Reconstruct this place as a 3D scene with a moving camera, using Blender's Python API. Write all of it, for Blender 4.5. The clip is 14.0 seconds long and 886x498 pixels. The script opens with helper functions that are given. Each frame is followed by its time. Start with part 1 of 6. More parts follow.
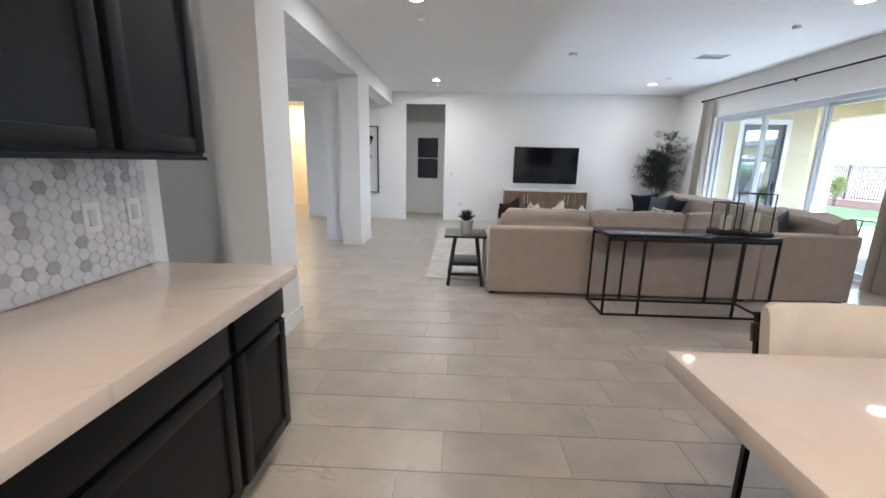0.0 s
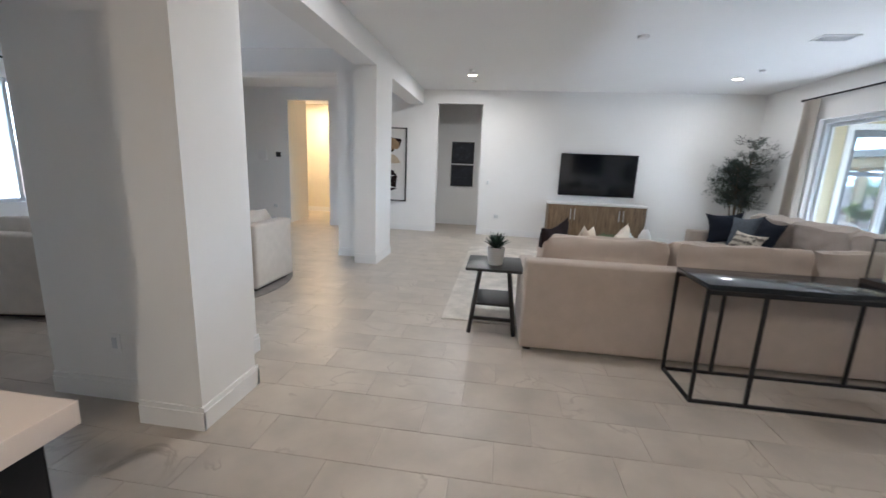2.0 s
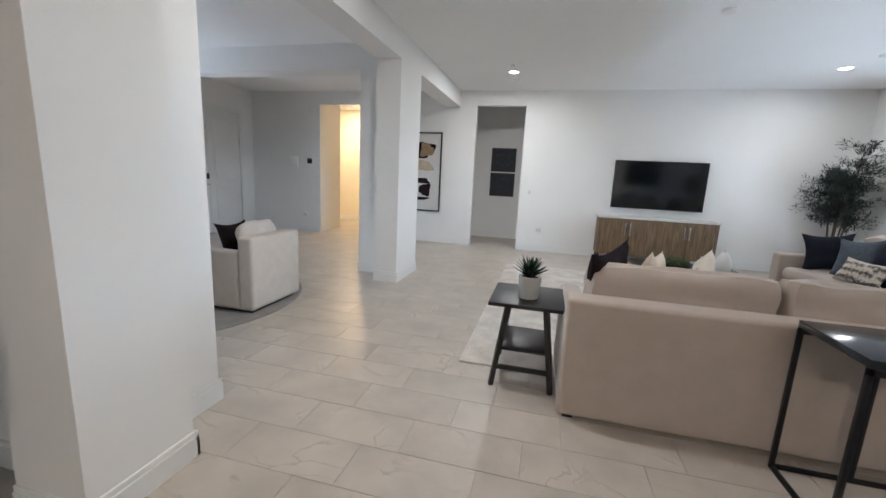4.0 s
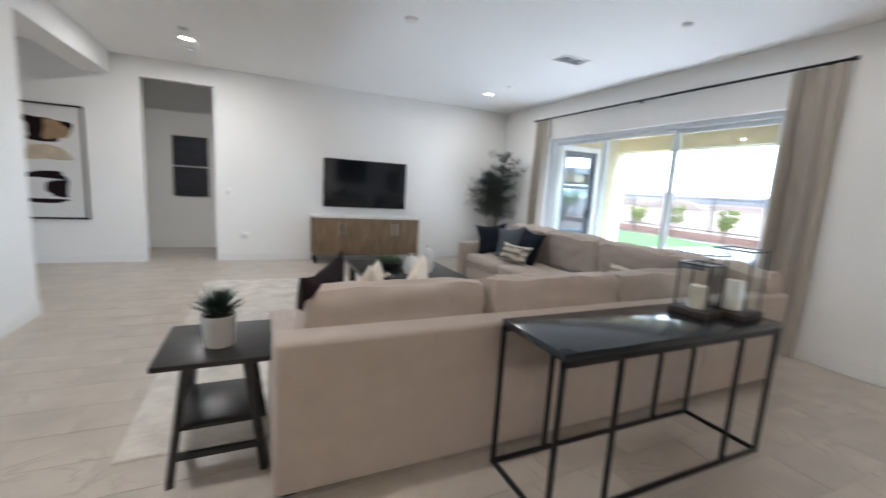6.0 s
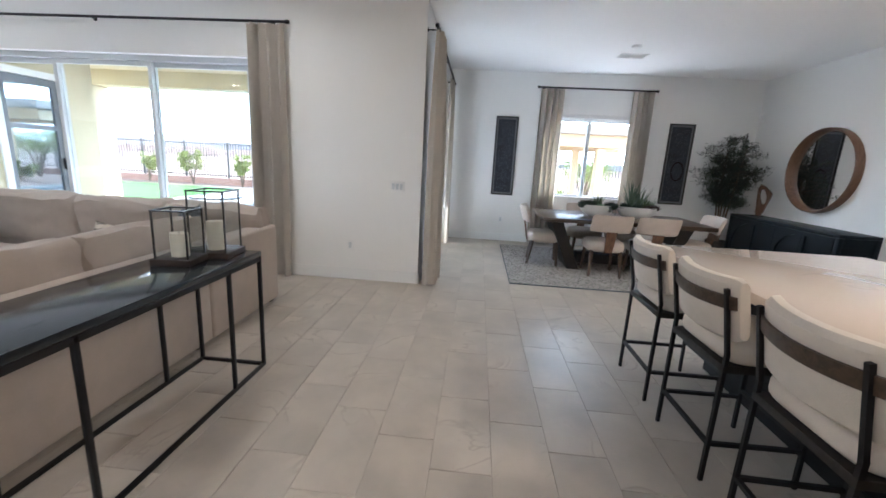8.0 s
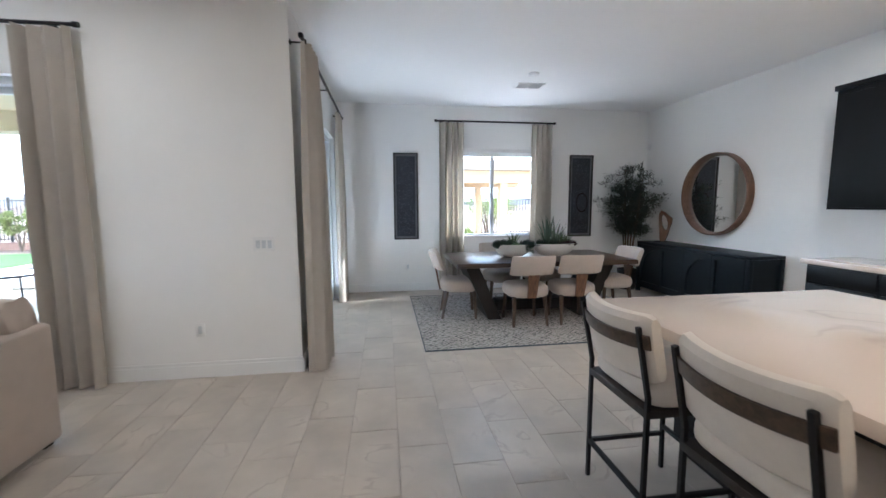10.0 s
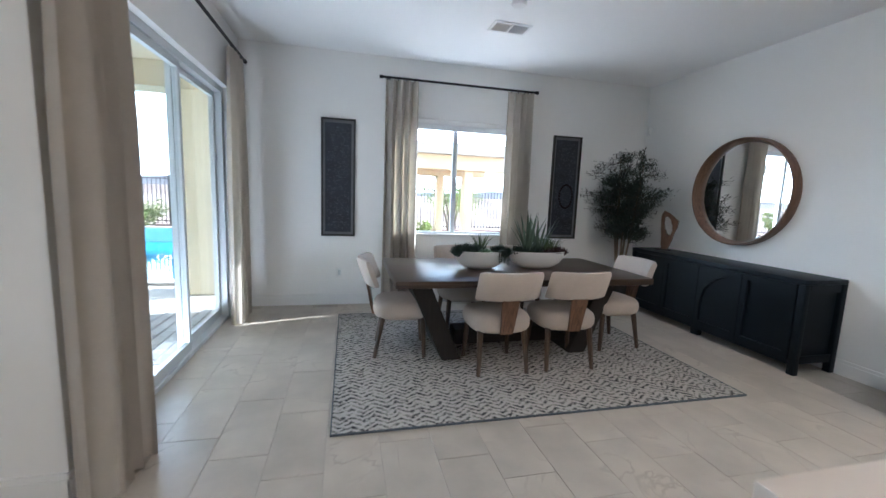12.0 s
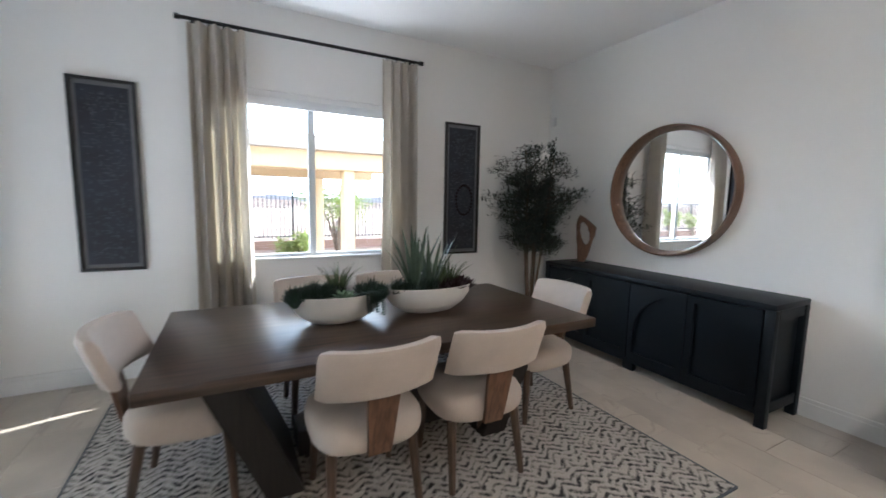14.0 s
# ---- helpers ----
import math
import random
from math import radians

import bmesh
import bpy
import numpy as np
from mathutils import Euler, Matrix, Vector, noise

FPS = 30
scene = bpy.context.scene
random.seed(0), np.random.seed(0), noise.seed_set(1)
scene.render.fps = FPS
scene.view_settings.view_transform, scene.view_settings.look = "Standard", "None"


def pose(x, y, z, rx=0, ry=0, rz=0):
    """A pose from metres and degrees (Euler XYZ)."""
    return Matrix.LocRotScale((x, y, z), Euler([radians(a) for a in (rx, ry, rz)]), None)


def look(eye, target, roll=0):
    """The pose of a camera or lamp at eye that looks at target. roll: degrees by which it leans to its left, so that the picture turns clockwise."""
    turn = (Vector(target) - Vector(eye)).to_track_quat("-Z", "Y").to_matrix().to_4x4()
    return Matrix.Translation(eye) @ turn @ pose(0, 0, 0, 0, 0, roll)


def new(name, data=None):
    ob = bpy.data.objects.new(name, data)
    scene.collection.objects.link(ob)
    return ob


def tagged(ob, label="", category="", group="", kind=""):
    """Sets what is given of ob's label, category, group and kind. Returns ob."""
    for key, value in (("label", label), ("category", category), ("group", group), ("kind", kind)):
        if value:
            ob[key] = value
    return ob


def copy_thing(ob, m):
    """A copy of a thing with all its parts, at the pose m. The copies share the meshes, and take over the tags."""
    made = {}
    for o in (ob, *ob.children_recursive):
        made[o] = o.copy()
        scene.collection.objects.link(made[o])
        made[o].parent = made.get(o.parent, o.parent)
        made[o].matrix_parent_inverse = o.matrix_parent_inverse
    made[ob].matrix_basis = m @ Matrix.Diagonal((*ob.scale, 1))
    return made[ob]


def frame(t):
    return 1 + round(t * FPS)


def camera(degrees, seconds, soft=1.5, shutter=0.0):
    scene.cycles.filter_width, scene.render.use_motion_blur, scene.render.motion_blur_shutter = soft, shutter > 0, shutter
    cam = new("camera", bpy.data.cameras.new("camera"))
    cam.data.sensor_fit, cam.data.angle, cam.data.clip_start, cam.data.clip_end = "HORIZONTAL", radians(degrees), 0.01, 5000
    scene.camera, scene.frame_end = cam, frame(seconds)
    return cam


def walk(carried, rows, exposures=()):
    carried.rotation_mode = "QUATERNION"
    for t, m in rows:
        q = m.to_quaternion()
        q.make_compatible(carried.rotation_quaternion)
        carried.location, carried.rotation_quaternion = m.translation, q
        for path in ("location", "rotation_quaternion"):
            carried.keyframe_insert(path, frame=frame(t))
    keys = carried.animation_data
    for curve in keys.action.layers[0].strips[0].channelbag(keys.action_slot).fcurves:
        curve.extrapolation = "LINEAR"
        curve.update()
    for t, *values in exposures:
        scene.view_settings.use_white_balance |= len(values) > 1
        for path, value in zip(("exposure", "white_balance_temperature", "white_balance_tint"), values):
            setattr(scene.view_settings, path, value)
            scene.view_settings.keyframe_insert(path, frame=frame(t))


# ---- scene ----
cam = camera(95.7, 14.0, shutter=0.4)
PATH = [
    (0, (0.291, 0.466, 1.407), (0.224, 2.42, 0.987), 1.3),
    (0.5, (0.38, 0.702, 1.42), (0.312, 2.646, 0.955), 1.8),
    (1, (0.328, 1.006, 1.41), (0.266, 2.957, 0.977), 2.0),
    (1.5, (0.322, 1.293, 1.393), (0.222, 3.241, 0.95), 2.4),
    (2, (0.395, 1.612, 1.433), (0.135, 3.555, 1.034), 2.4),
    (2.5, (0.41, 1.806, 1.407), (-0.014, 3.721, 1.014), 2.3),
    (5, (0.494, 2.804, 1.418), (0.012, 4.718, 1.092), 2.9),
    (5.5, (0.506, 2.951, 1.439), (0.664, 4.923, 1.144), 2.7),
    (6, (0.587, 3.002, 1.434), (1.416, 4.796, 1.131), 3.6),
    (6.5, (0.681, 2.96, 1.413), (2.151, 4.27, 1.056), 4.4),
    (7, (0.786, 2.905, 1.4), (2.592, 3.627, 0.934), 4.4),
    (7.5, (0.833, 2.846, 1.404), (2.743, 3.175, 0.908), 3.7),
    (8, (0.857, 2.82, 1.426), (2.805, 2.97, 0.999), 3.1),
    (8.5, (1.004, 2.821, 1.44), (2.973, 2.902, 1.098), 2.2),
    (9, (1.237, 2.805, 1.443), (3.216, 2.753, 1.157), 1.5),
    (9.2, (1.337, 2.8, 1.448), (3.316, 2.687, 1.185), 0.8),
    (11.5, (3.027, 2.378, 1.418), (4.964, 1.944, 1.179), 1.6),
    (12, (3.402, 2.259, 1.406), (5.329, 1.793, 1.145), 2.2),
    (12.5, (3.743, 2.111, 1.406), (5.656, 1.598, 1.127), 2.3),
    (13, (4.071, 1.883, 1.414), (5.963, 1.295, 1.142), 2.1),
    (13.5, (4.393, 1.741, 1.42), (6.241, 1.022, 1.158), 2.0),
    (14, (4.671, 1.574, 1.428), (6.427, 0.643, 1.201), 1.1),
]
walk(cam, [(t, look(eye, target, roll)) for t, eye, target, roll in PATH],
     [(0.0, 2.2, 5300, 9), (2.5, 2.08, 5350, 9), (5.0, 2.15, 5350, 8), (7.0, 2.25, 5500, 9), (8.0, 2.35, 5400, 9), (9.0, 2.35, 5350, 9), (12.0, 2.2, 5250, 7), (14.0, 2.25, 5600, 9)])

# world, sun, large lights
SUN_ELEV, SUN_AZ = radians(28.0), Vector((0.27, -0.963))
world = bpy.data.worlds.new("world")
scene.world = world
world.use_nodes = True
wn = world.node_tree.nodes
sky = wn.new("ShaderNodeTexSky")
sky.sky_type, sky.sun_disc = "NISHITA", False
sky.sun_elevation, sky.sun_rotation = SUN_ELEV, math.atan2(SUN_AZ.x, SUN_AZ.y)
sky.dust_density, sky.altitude = 2.0, 300
world.node_tree.links.new(sky.outputs[0], wn["Background"].inputs[0])
wn["Background"].inputs[1].default_value = 0.15
sun = new("sun", bpy.data.lights.new("sun", "SUN"))
sun.data.energy, sun.data.angle, sun.data.color = 4.0, radians(0.5), (1, 0.93, 0.82)
to_sun = Vector((SUN_AZ.x * math.cos(SUN_ELEV), SUN_AZ.y * math.cos(SUN_ELEV), math.sin(SUN_ELEV)))
sun.matrix_basis = look(to_sun * 30 + Vector((5, 3, 0)), (5, 3, 0))


def daylight_fill(name, eye, target, width, depth, power):
    """An added lamp in the foot of a window's opening, for daylight thrown up from the sunlit ground."""
    lt = new(name, bpy.data.lights.new(name, "AREA"))
    lt.data.shape, lt.data.size, lt.data.size_y, lt.data.energy, lt.data.color = "RECTANGLE", width, depth, power, (0.97, 0.98, 1.0)
    lt.matrix_basis = look(eye, target)


# added fill lamps, one at each opening, that brighten walls and ceilings
daylight_fill("daylight_living", (5.76, 7.22, 0.0), (3.4, 7.22, 2.0), 3.3, 0.12, 21.0)
daylight_fill("daylight_dining", (6.75, 3.80, 0.0), (6.6, 1.0, 2.0), 1.5, 0.12, 8.0)
daylight_fill("daylight_window", (8.72, 0.89, 0.88), (6.4, 0.89, 2.1), 1.4, 0.10, 8.0)
daylight_fill("daylight_front", (-6.42, 6.41, 0.71), (-4.2, 6.41, 1.9), 1.2, 0.10, 13.0)


# materials
def material(name, colour, rough=0.6, metal=0.0, var=0.06, scale=6.0, bump=0.0, bump_scale=60.0, rand=0.0, spec=0.5, sheen=0.0):
    """A plain surface with stains at two scales and a fine relief."""
    m = bpy.data.materials.new(name)
    m.use_nodes = True
    nt = m.node_tree
    n, l, b = nt.nodes, nt.links, nt.nodes["Principled BSDF"]
    tc = n.new("ShaderNodeTexCoord")
    n1, n2 = n.new("ShaderNodeTexNoise"), n.new("ShaderNodeTexNoise")
    n1.inputs["Scale"].default_value, n1.inputs["Detail"].default_value = scale, 5
    n2.inputs["Scale"].default_value, n2.inputs["Detail"].default_value = scale * 9, 3
    mix = n.new("ShaderNodeMix")
    mix.data_type = "RGBA"
    add = n.new("ShaderNodeMath")
    add.operation = "MULTIPLY_ADD"
    add.inputs[1].default_value = 0.35
    for q in (n1, n2):
        l.new(tc.outputs["Object"], q.inputs["Vector"])
    l.new(n2.outputs["Fac"], add.inputs[0])
    l.new(n1.outputs["Fac"], add.inputs[2])
    ramp = n.new("ShaderNodeMapRange")
    ramp.inputs[1].default_value, ramp.inputs[2].default_value = 0.4, 0.95
    l.new(add.outputs[0], ramp.inputs[0])
    fac = ramp.outputs[0]
    if rand:
        oi = n.new("ShaderNodeObjectInfo")
        ra = n.new("ShaderNodeMath")
        ra.operation = "MULTIPLY_ADD"
        ra.inputs[1].default_value = rand
        l.new(oi.outputs["Random"], ra.inputs[0])
        l.new(fac, ra.inputs[2])
        fac = ra.outputs[0]
    l.new(fac, mix.inputs[0])
    mix.inputs[6].default_value = (*[max(0, c * (1 - var)) for c in colour], 1)
    mix.inputs[7].default_value = (*[min(1, c * (1 + var)) for c in colour], 1)
    l.new(mix.outputs[2], b.inputs["Base Color"])
    b.inputs["Roughness"].default_value, b.inputs["Metallic"].default_value = rough, metal
    b.inputs["Specular IOR Level"].default_value = spec
    b.inputs["Sheen Weight"].default_value = sheen
    if bump:
        nb, bp = n.new("ShaderNodeTexNoise"), n.new("ShaderNodeBump")
        nb.inputs["Scale"].default_value, nb.inputs["Detail"].default_value = bump_scale, 4
        bp.inputs["Strength"].default_value, bp.inputs["Distance"].default_value = bump, 0.004
        l.new(tc.outputs["Object"], nb.inputs["Vector"])
        l.new(nb.outputs["Fac"], bp.inputs["Height"])
        l.new(bp.outputs[0], b.inputs["Normal"])
    return m


def wood(name, dark, light, rough=0.45, axis=0, scale=3.0, rand=0.0):
    """Wood with its grain along one axis."""
    m = bpy.data.materials.new(name)
    m.use_nodes = True
    n, l, b = m.node_tree.nodes, m.node_tree.links, m.node_tree.nodes["Principled BSDF"]
    tc, mp = n.new("ShaderNodeTexCoord"), n.new("ShaderNodeMapping")
    mp.inputs["Scale"].default_value = [scale * (0.6 if k == axis else 9) for k in range(3)]
    no, ra = n.new("ShaderNodeTexNoise"), n.new("ShaderNodeValToRGB")
    no.inputs["Scale"].default_value, no.inputs["Detail"].default_value, no.inputs["Distortion"].default_value = 2.0, 7, 0.6
    ra.color_ramp.elements[0].position, ra.color_ramp.elements[1].position = 0.3, 0.72
    ra.color_ramp.elements[0].color, ra.color_ramp.elements[1].color = (*dark, 1), (*light, 1)
    l.new(tc.outputs["Object"], mp.inputs[0])
    l.new(mp.outputs[0], no.inputs["Vector"])
    l.new(no.outputs["Fac"], ra.inputs[0])
    l.new(ra.outputs[0], b.inputs["Base Color"])
    bp = n.new("ShaderNodeBump")
    bp.inputs["Strength"].default_value, bp.inputs["Distance"].default_value = 0.15, 0.002
    l.new(no.outputs["Fac"], bp.inputs["Height"])
    l.new(bp.outputs[0], b.inputs["Normal"])
    b.inputs["Roughness"].default_value = rough
    return m


def marbled(name, base, vein, rough, scale, width, cloud=0.0, rand=False):
    """Polished stone or tile: soft clouds and thin veins."""
    m = bpy.data.materials.new(name)
    m.use_nodes = True
    n, l, b = m.node_tree.nodes, m.node_tree.links, m.node_tree.nodes["Principled BSDF"]
    tc = n.new("ShaderNodeTexCoord")
    vec = tc.outputs["Object"]
    geo = n.new("ShaderNodeNewGeometry")
    vec = geo.outputs["Position"]
    if rand:
        oi, isl, sm, vm = n.new("ShaderNodeObjectInfo"), geo.outputs["Random Per Island"], n.new("ShaderNodeMath"), n.new("ShaderNodeVectorMath")
        l.new(oi.outputs["Random"], sm.inputs[0])
        l.new(isl, sm.inputs[1])
        sc = n.new("ShaderNodeMath")
        sc.operation = "MULTIPLY"
        sc.inputs[1].default_value = 37.0
        l.new(sm.outputs[0], sc.inputs[0])
        cb = n.new("ShaderNodeCombineXYZ")
        l.new(sc.outputs[0], cb.inputs[2])
        l.new(vec, vm.inputs[0])
        l.new(cb.outputs[0], vm.inputs[1])
        vec = vm.outputs[0]
    no, cl = n.new("ShaderNodeTexNoise"), n.new("ShaderNodeTexNoise")
    no.inputs["Scale"].default_value, no.inputs["Detail"].default_value, no.inputs["Distortion"].default_value = scale, 5, 1.2
    cl.inputs["Scale"].default_value, cl.inputs["Detail"].default_value = scale * 1.6, 4
    l.new(vec, no.inputs["Vector"])
    l.new(vec, cl.inputs["Vector"])
    sub, ab, mr = n.new("ShaderNodeMath"), n.new("ShaderNodeMath"), n.new("ShaderNodeMapRange")
    sub.operation, sub.inputs[1].default_value, ab.operation = "SUBTRACT", 0.5, "ABSOLUTE"
    l.new(no.outputs["Fac"], sub.inputs[0])
    l.new(sub.outputs[0], ab.inputs[0])
    l.new(ab.outputs[0], mr.inputs[0])
    mr.inputs[1].default_value, mr.inputs[2].default_value, mr.inputs[3].default_value, mr.inputs[4].default_value = 0.0, width, 1.0, 0.0
    mask = n.new("ShaderNodeMath")
    mask.operation = "MULTIPLY"
    mr2 = n.new("ShaderNodeMapRange")
    mr2.inputs[1].default_value, mr2.inputs[2].default_value = 0.5, 0.62
    l.new(cl.outputs["Fac"], mr2.inputs[0])
    l.new(mr.outputs[0], mask.inputs[0])
    l.new(mr2.outputs[0], mask.inputs[1])
    c1, c2 = n.new("ShaderNodeMix"), n.new("ShaderNodeMix")
    c1.data_type = c2.data_type = "RGBA"
    c1.inputs[6].default_value = (*[c * (1 - cloud) for c in base], 1)
    c1.inputs[7].default_value = (*[min(1, c * (1 + cloud)) for c in base], 1)
    mr3 = n.new("ShaderNodeMapRange")
    mr3.inputs[1].default_value, mr3.inputs[2].default_value = 0.3, 0.7
    l.new(cl.outputs["Fac"], mr3.inputs[0])
    l.new(mr3.outputs[0], c1.inputs[0])
    l.new(mask.outputs[0], c2.inputs[0])
    l.new(c1.outputs[2], c2.inputs[6])
    c2.inputs[7].default_value = (*vein, 1)
    l.new(c2.outputs[2], b.inputs["Base Color"])
    rr = n.new("ShaderNodeMapRange")
    rr.inputs[3].default_value, rr.inputs[4].default_value = rough * 0.85, rough * 1.2
    l.new(cl.outputs["Fac"], rr.inputs[0])
    l.new(rr.outputs[0], b.inputs["Roughness"])
    return m


def glowing(name, colour, strength):
    m = bpy.data.materials.new(name)
    m.use_nodes = True
    b = m.node_tree.nodes["Principled BSDF"]
    b.inputs["Base Color"].default_value = (0.8, 0.8, 0.8, 1)
    b.inputs["Emission Color"].default_value, b.inputs["Emission Strength"].default_value = (*colour, 1), strength
    return m


def clear(name, tint=(1, 1, 1), rough=0.0, most=0.45):
    """Thin pane glass: clear, with a gloss that grows towards grazing."""
    m = bpy.data.materials.new(name)
    m.use_nodes = True
    n, l = m.node_tree.nodes, m.node_tree.links
    tr, gl, mx, lw = n.new("ShaderNodeBsdfTransparent"), n.new("ShaderNodeBsdfGlossy"), n.new("ShaderNodeMixShader"), n.new("ShaderNodeLayerWeight")
    pw, ma = n.new("ShaderNodeMath"), n.new("ShaderNodeMath")
    pw.operation, pw.inputs[1].default_value = "POWER", 4.0
    ma.operation, ma.inputs[1].default_value, ma.inputs[2].default_value = "MULTIPLY_ADD", most, 0.03
    lw.inputs[0].default_value = 0.5
    tr.inputs[0].default_value, gl.inputs["Roughness"].default_value = (*tint, 1), rough
    l.new(lw.outputs["Facing"], pw.inputs[0])
    l.new(pw.outputs[0], ma.inputs[0])
    l.new(ma.outputs[0], mx.inputs[0])
    l.new(tr.outputs[0], mx.inputs[1])
    l.new(gl.outputs[0], mx.inputs[2])
    l.new(mx.outputs[0], n["Material Output"].inputs[0])
    return m


WALL = material("wall_paint", (0.83, 0.825, 0.81), 0.85, var=0.015, scale=1.5, bump=0.12, bump_scale=90)
CEIL = material("ceiling_paint", (0.89, 0.89, 0.88), 0.9, var=0.012, scale=1.2, bump=0.2, bump_scale=70)
TRIM = material("white_trim_paint", (0.80, 0.80, 0.79), 0.4, var=0.015, scale=4)
GROUT = material("grout", (0.43, 0.39, 0.34), 0.9, var=0.1, scale=12)
TILE = marbled("floor_tile", (0.465, 0.415, 0.355), (0.40, 0.35, 0.295), 0.36, 1.7, 0.02, 0.15, True)
QUARTZ = marbled("quartz", (0.66, 0.565, 0.485), (0.57, 0.49, 0.425), 0.05, 0.42, 0.005, 0.02)
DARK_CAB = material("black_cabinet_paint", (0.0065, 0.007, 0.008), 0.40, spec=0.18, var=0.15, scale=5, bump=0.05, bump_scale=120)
NAVY_CAB = material("dark_navy_paint", (0.004, 0.007, 0.011), 0.45, spec=0.2, var=0.15, scale=5, bump=0.08, bump_scale=90)
BLACK_METAL = material("black_metal", (0.02, 0.02, 0.022), 0.45, 0.6, var=0.15, scale=14, bump=0.1, bump_scale=160)
CHROME = material("brushed_nickel", (0.55, 0.54, 0.52), 0.3, 1.0, var=0.05, scale=20)
STUCCO = material("cream_stucco", (0.60, 0.53, 0.37), 0.95, var=0.05, scale=3, bump=0.5, bump_scale=90)
GLASS = clear("window_glass", (0.95, 0.97, 0.97))
VINYL = material("white_vinyl", (0.58, 0.61, 0.63), 0.35, var=0.02, scale=8)
LAMP = glowing("warm_led", (1.0, 0.80, 0.55), 5.0)
# wall paint with the hall lamp's warm cast mixed into its colour
WARM_WALL = material("hall_warm_tint", (0.74, 0.70, 0.60), 0.85, var=0.02, scale=2, bump=0.1, bump_scale=90)


# mesh helpers
def box(bm, x0, y0, z0, x1, y1, z1, m=None):
    """Adds a box to a bmesh."""
    c = ((x0 + x1) / 2, (y0 + y1) / 2, (z0 + z1) / 2)
    t = Matrix.LocRotScale(c, None, (abs(x1 - x0), abs(y1 - y0), abs(z1 - z0)))
    return bmesh.ops.create_cube(bm, size=1, matrix=(m @ t) if m else t)["verts"]


def boxes(*dims, bevel=0.0, seg=2, m=None):
    bm = bmesh.new()
    for d in dims:
        box(bm, *d, m=m)
    if bevel:
        bmesh.ops.bevel(bm, geom=bm.edges[:], offset=bevel, segments=seg, profile=0.5, affect="EDGES")
    return bm


def mesh_of(name, bm, material_, smooth=False):
    me = bpy.data.meshes.new(name)
    bm.to_mesh(me)
    bm.free()
    me.materials.append(material_)
    if smooth:
        me.shade_smooth()
        me.set_sharp_from_angle(angle=radians(38))
    return me


def part(name, bm, material_, parent, label="", smooth=True):
    """One mesh object under a thing or under a part."""
    ob = new(name, mesh_of(name, bm, material_, smooth))
    ob.parent = parent
    return tagged(ob, label) if label else ob


def thing(name, label, category, x, y, z=0.0, turn=0.0, group=""):
    ob = new(name)
    ob.matrix_basis = pose(x, y, z, 0, 0, turn)
    return tagged(ob, label, category, group)


def structure(name, bm, material_, label, category, smooth=False):
    ob = new(name, mesh_of(name, bm, material_, smooth))
    return tagged(ob, label, category, "", "structure")


def tube(bm, a, b, r, n=8, r2=None):
    """A round bar from a to b."""
    a, b = Vector(a), Vector(b)
    d = b - a
    m = Matrix.Translation((a + b) / 2) @ d.to_track_quat("Z", "Y").to_matrix().to_4x4()
    return bmesh.ops.create_cone(bm, cap_ends=True, segments=n, radius1=r, radius2=r if r2 is None else r2, depth=d.length, matrix=m)["verts"]


def bar(bm, a, b, w, h=None):
    """A square bar from a to b."""
    a, b = Vector(a), Vector(b)
    d = b - a
    m = Matrix.Translation((a + b) / 2) @ d.to_track_quat("Z", "Y").to_matrix().to_4x4() @ Matrix.Diagonal((w, h or w, d.length, 1))
    return bmesh.ops.create_cube(bm, size=1, matrix=m)["verts"]


def lathe(bm, profile, n=24, m=None):
    """Turns a profile of (radius, height) round the z axis."""
    rings = []
    for r, z in profile:
        ring = []
        for k in range(n):
            a = 2 * math.pi * k / n
            p = Vector((r * math.cos(a), r * math.sin(a), z))
            ring.append(bm.verts.new(m @ p if m else p))
        rings.append(ring)
    for p, q in zip(rings, rings[1:]):
        for k in range(n):
            bm.faces.new((p[k], p[(k + 1) % n], q[(k + 1) % n], q[k]))
    bm.faces.new(reversed(rings[0]))
    bm.faces.new(rings[-1])
    return bm


def cushion(w, d, h, puff=0.25, n=10, seed=0, dent=0.006):
    """A stuffed cushion: w by d by h, centred on its underside's middle, with swollen faces, thin edges and slack."""
    bm = bmesh.new()
    bmesh.ops.create_cube(bm, size=2)
    bmesh.ops.subdivide_edges(bm, edges=bm.edges[:], cuts=n, use_grid_fill=True)
    for v in bm.verts:
        x, y, z = v.co
        ex, ey, ez = 1 - abs(x) ** 4, 1 - abs(y) ** 4, 1 - abs(z) ** 4
        k = lambda a, b: 1 - puff * 0.35 * (1 - a) - puff * 0.35 * (1 - b)
        px = x * k(ey, ez)
        py = y * k(ex, ez)
        pz = z * ((1 - puff) + puff * (ex * ey) ** 0.6)
        q = noise.noise(Vector((px * 2.2 + seed * 7.1, py * 2.2, pz * 2 + seed))) * dent * 3
        v.co = (px * w / 2 + q, py * d / 2 + q, (pz + 1) * h / 2 + q)
    return bm


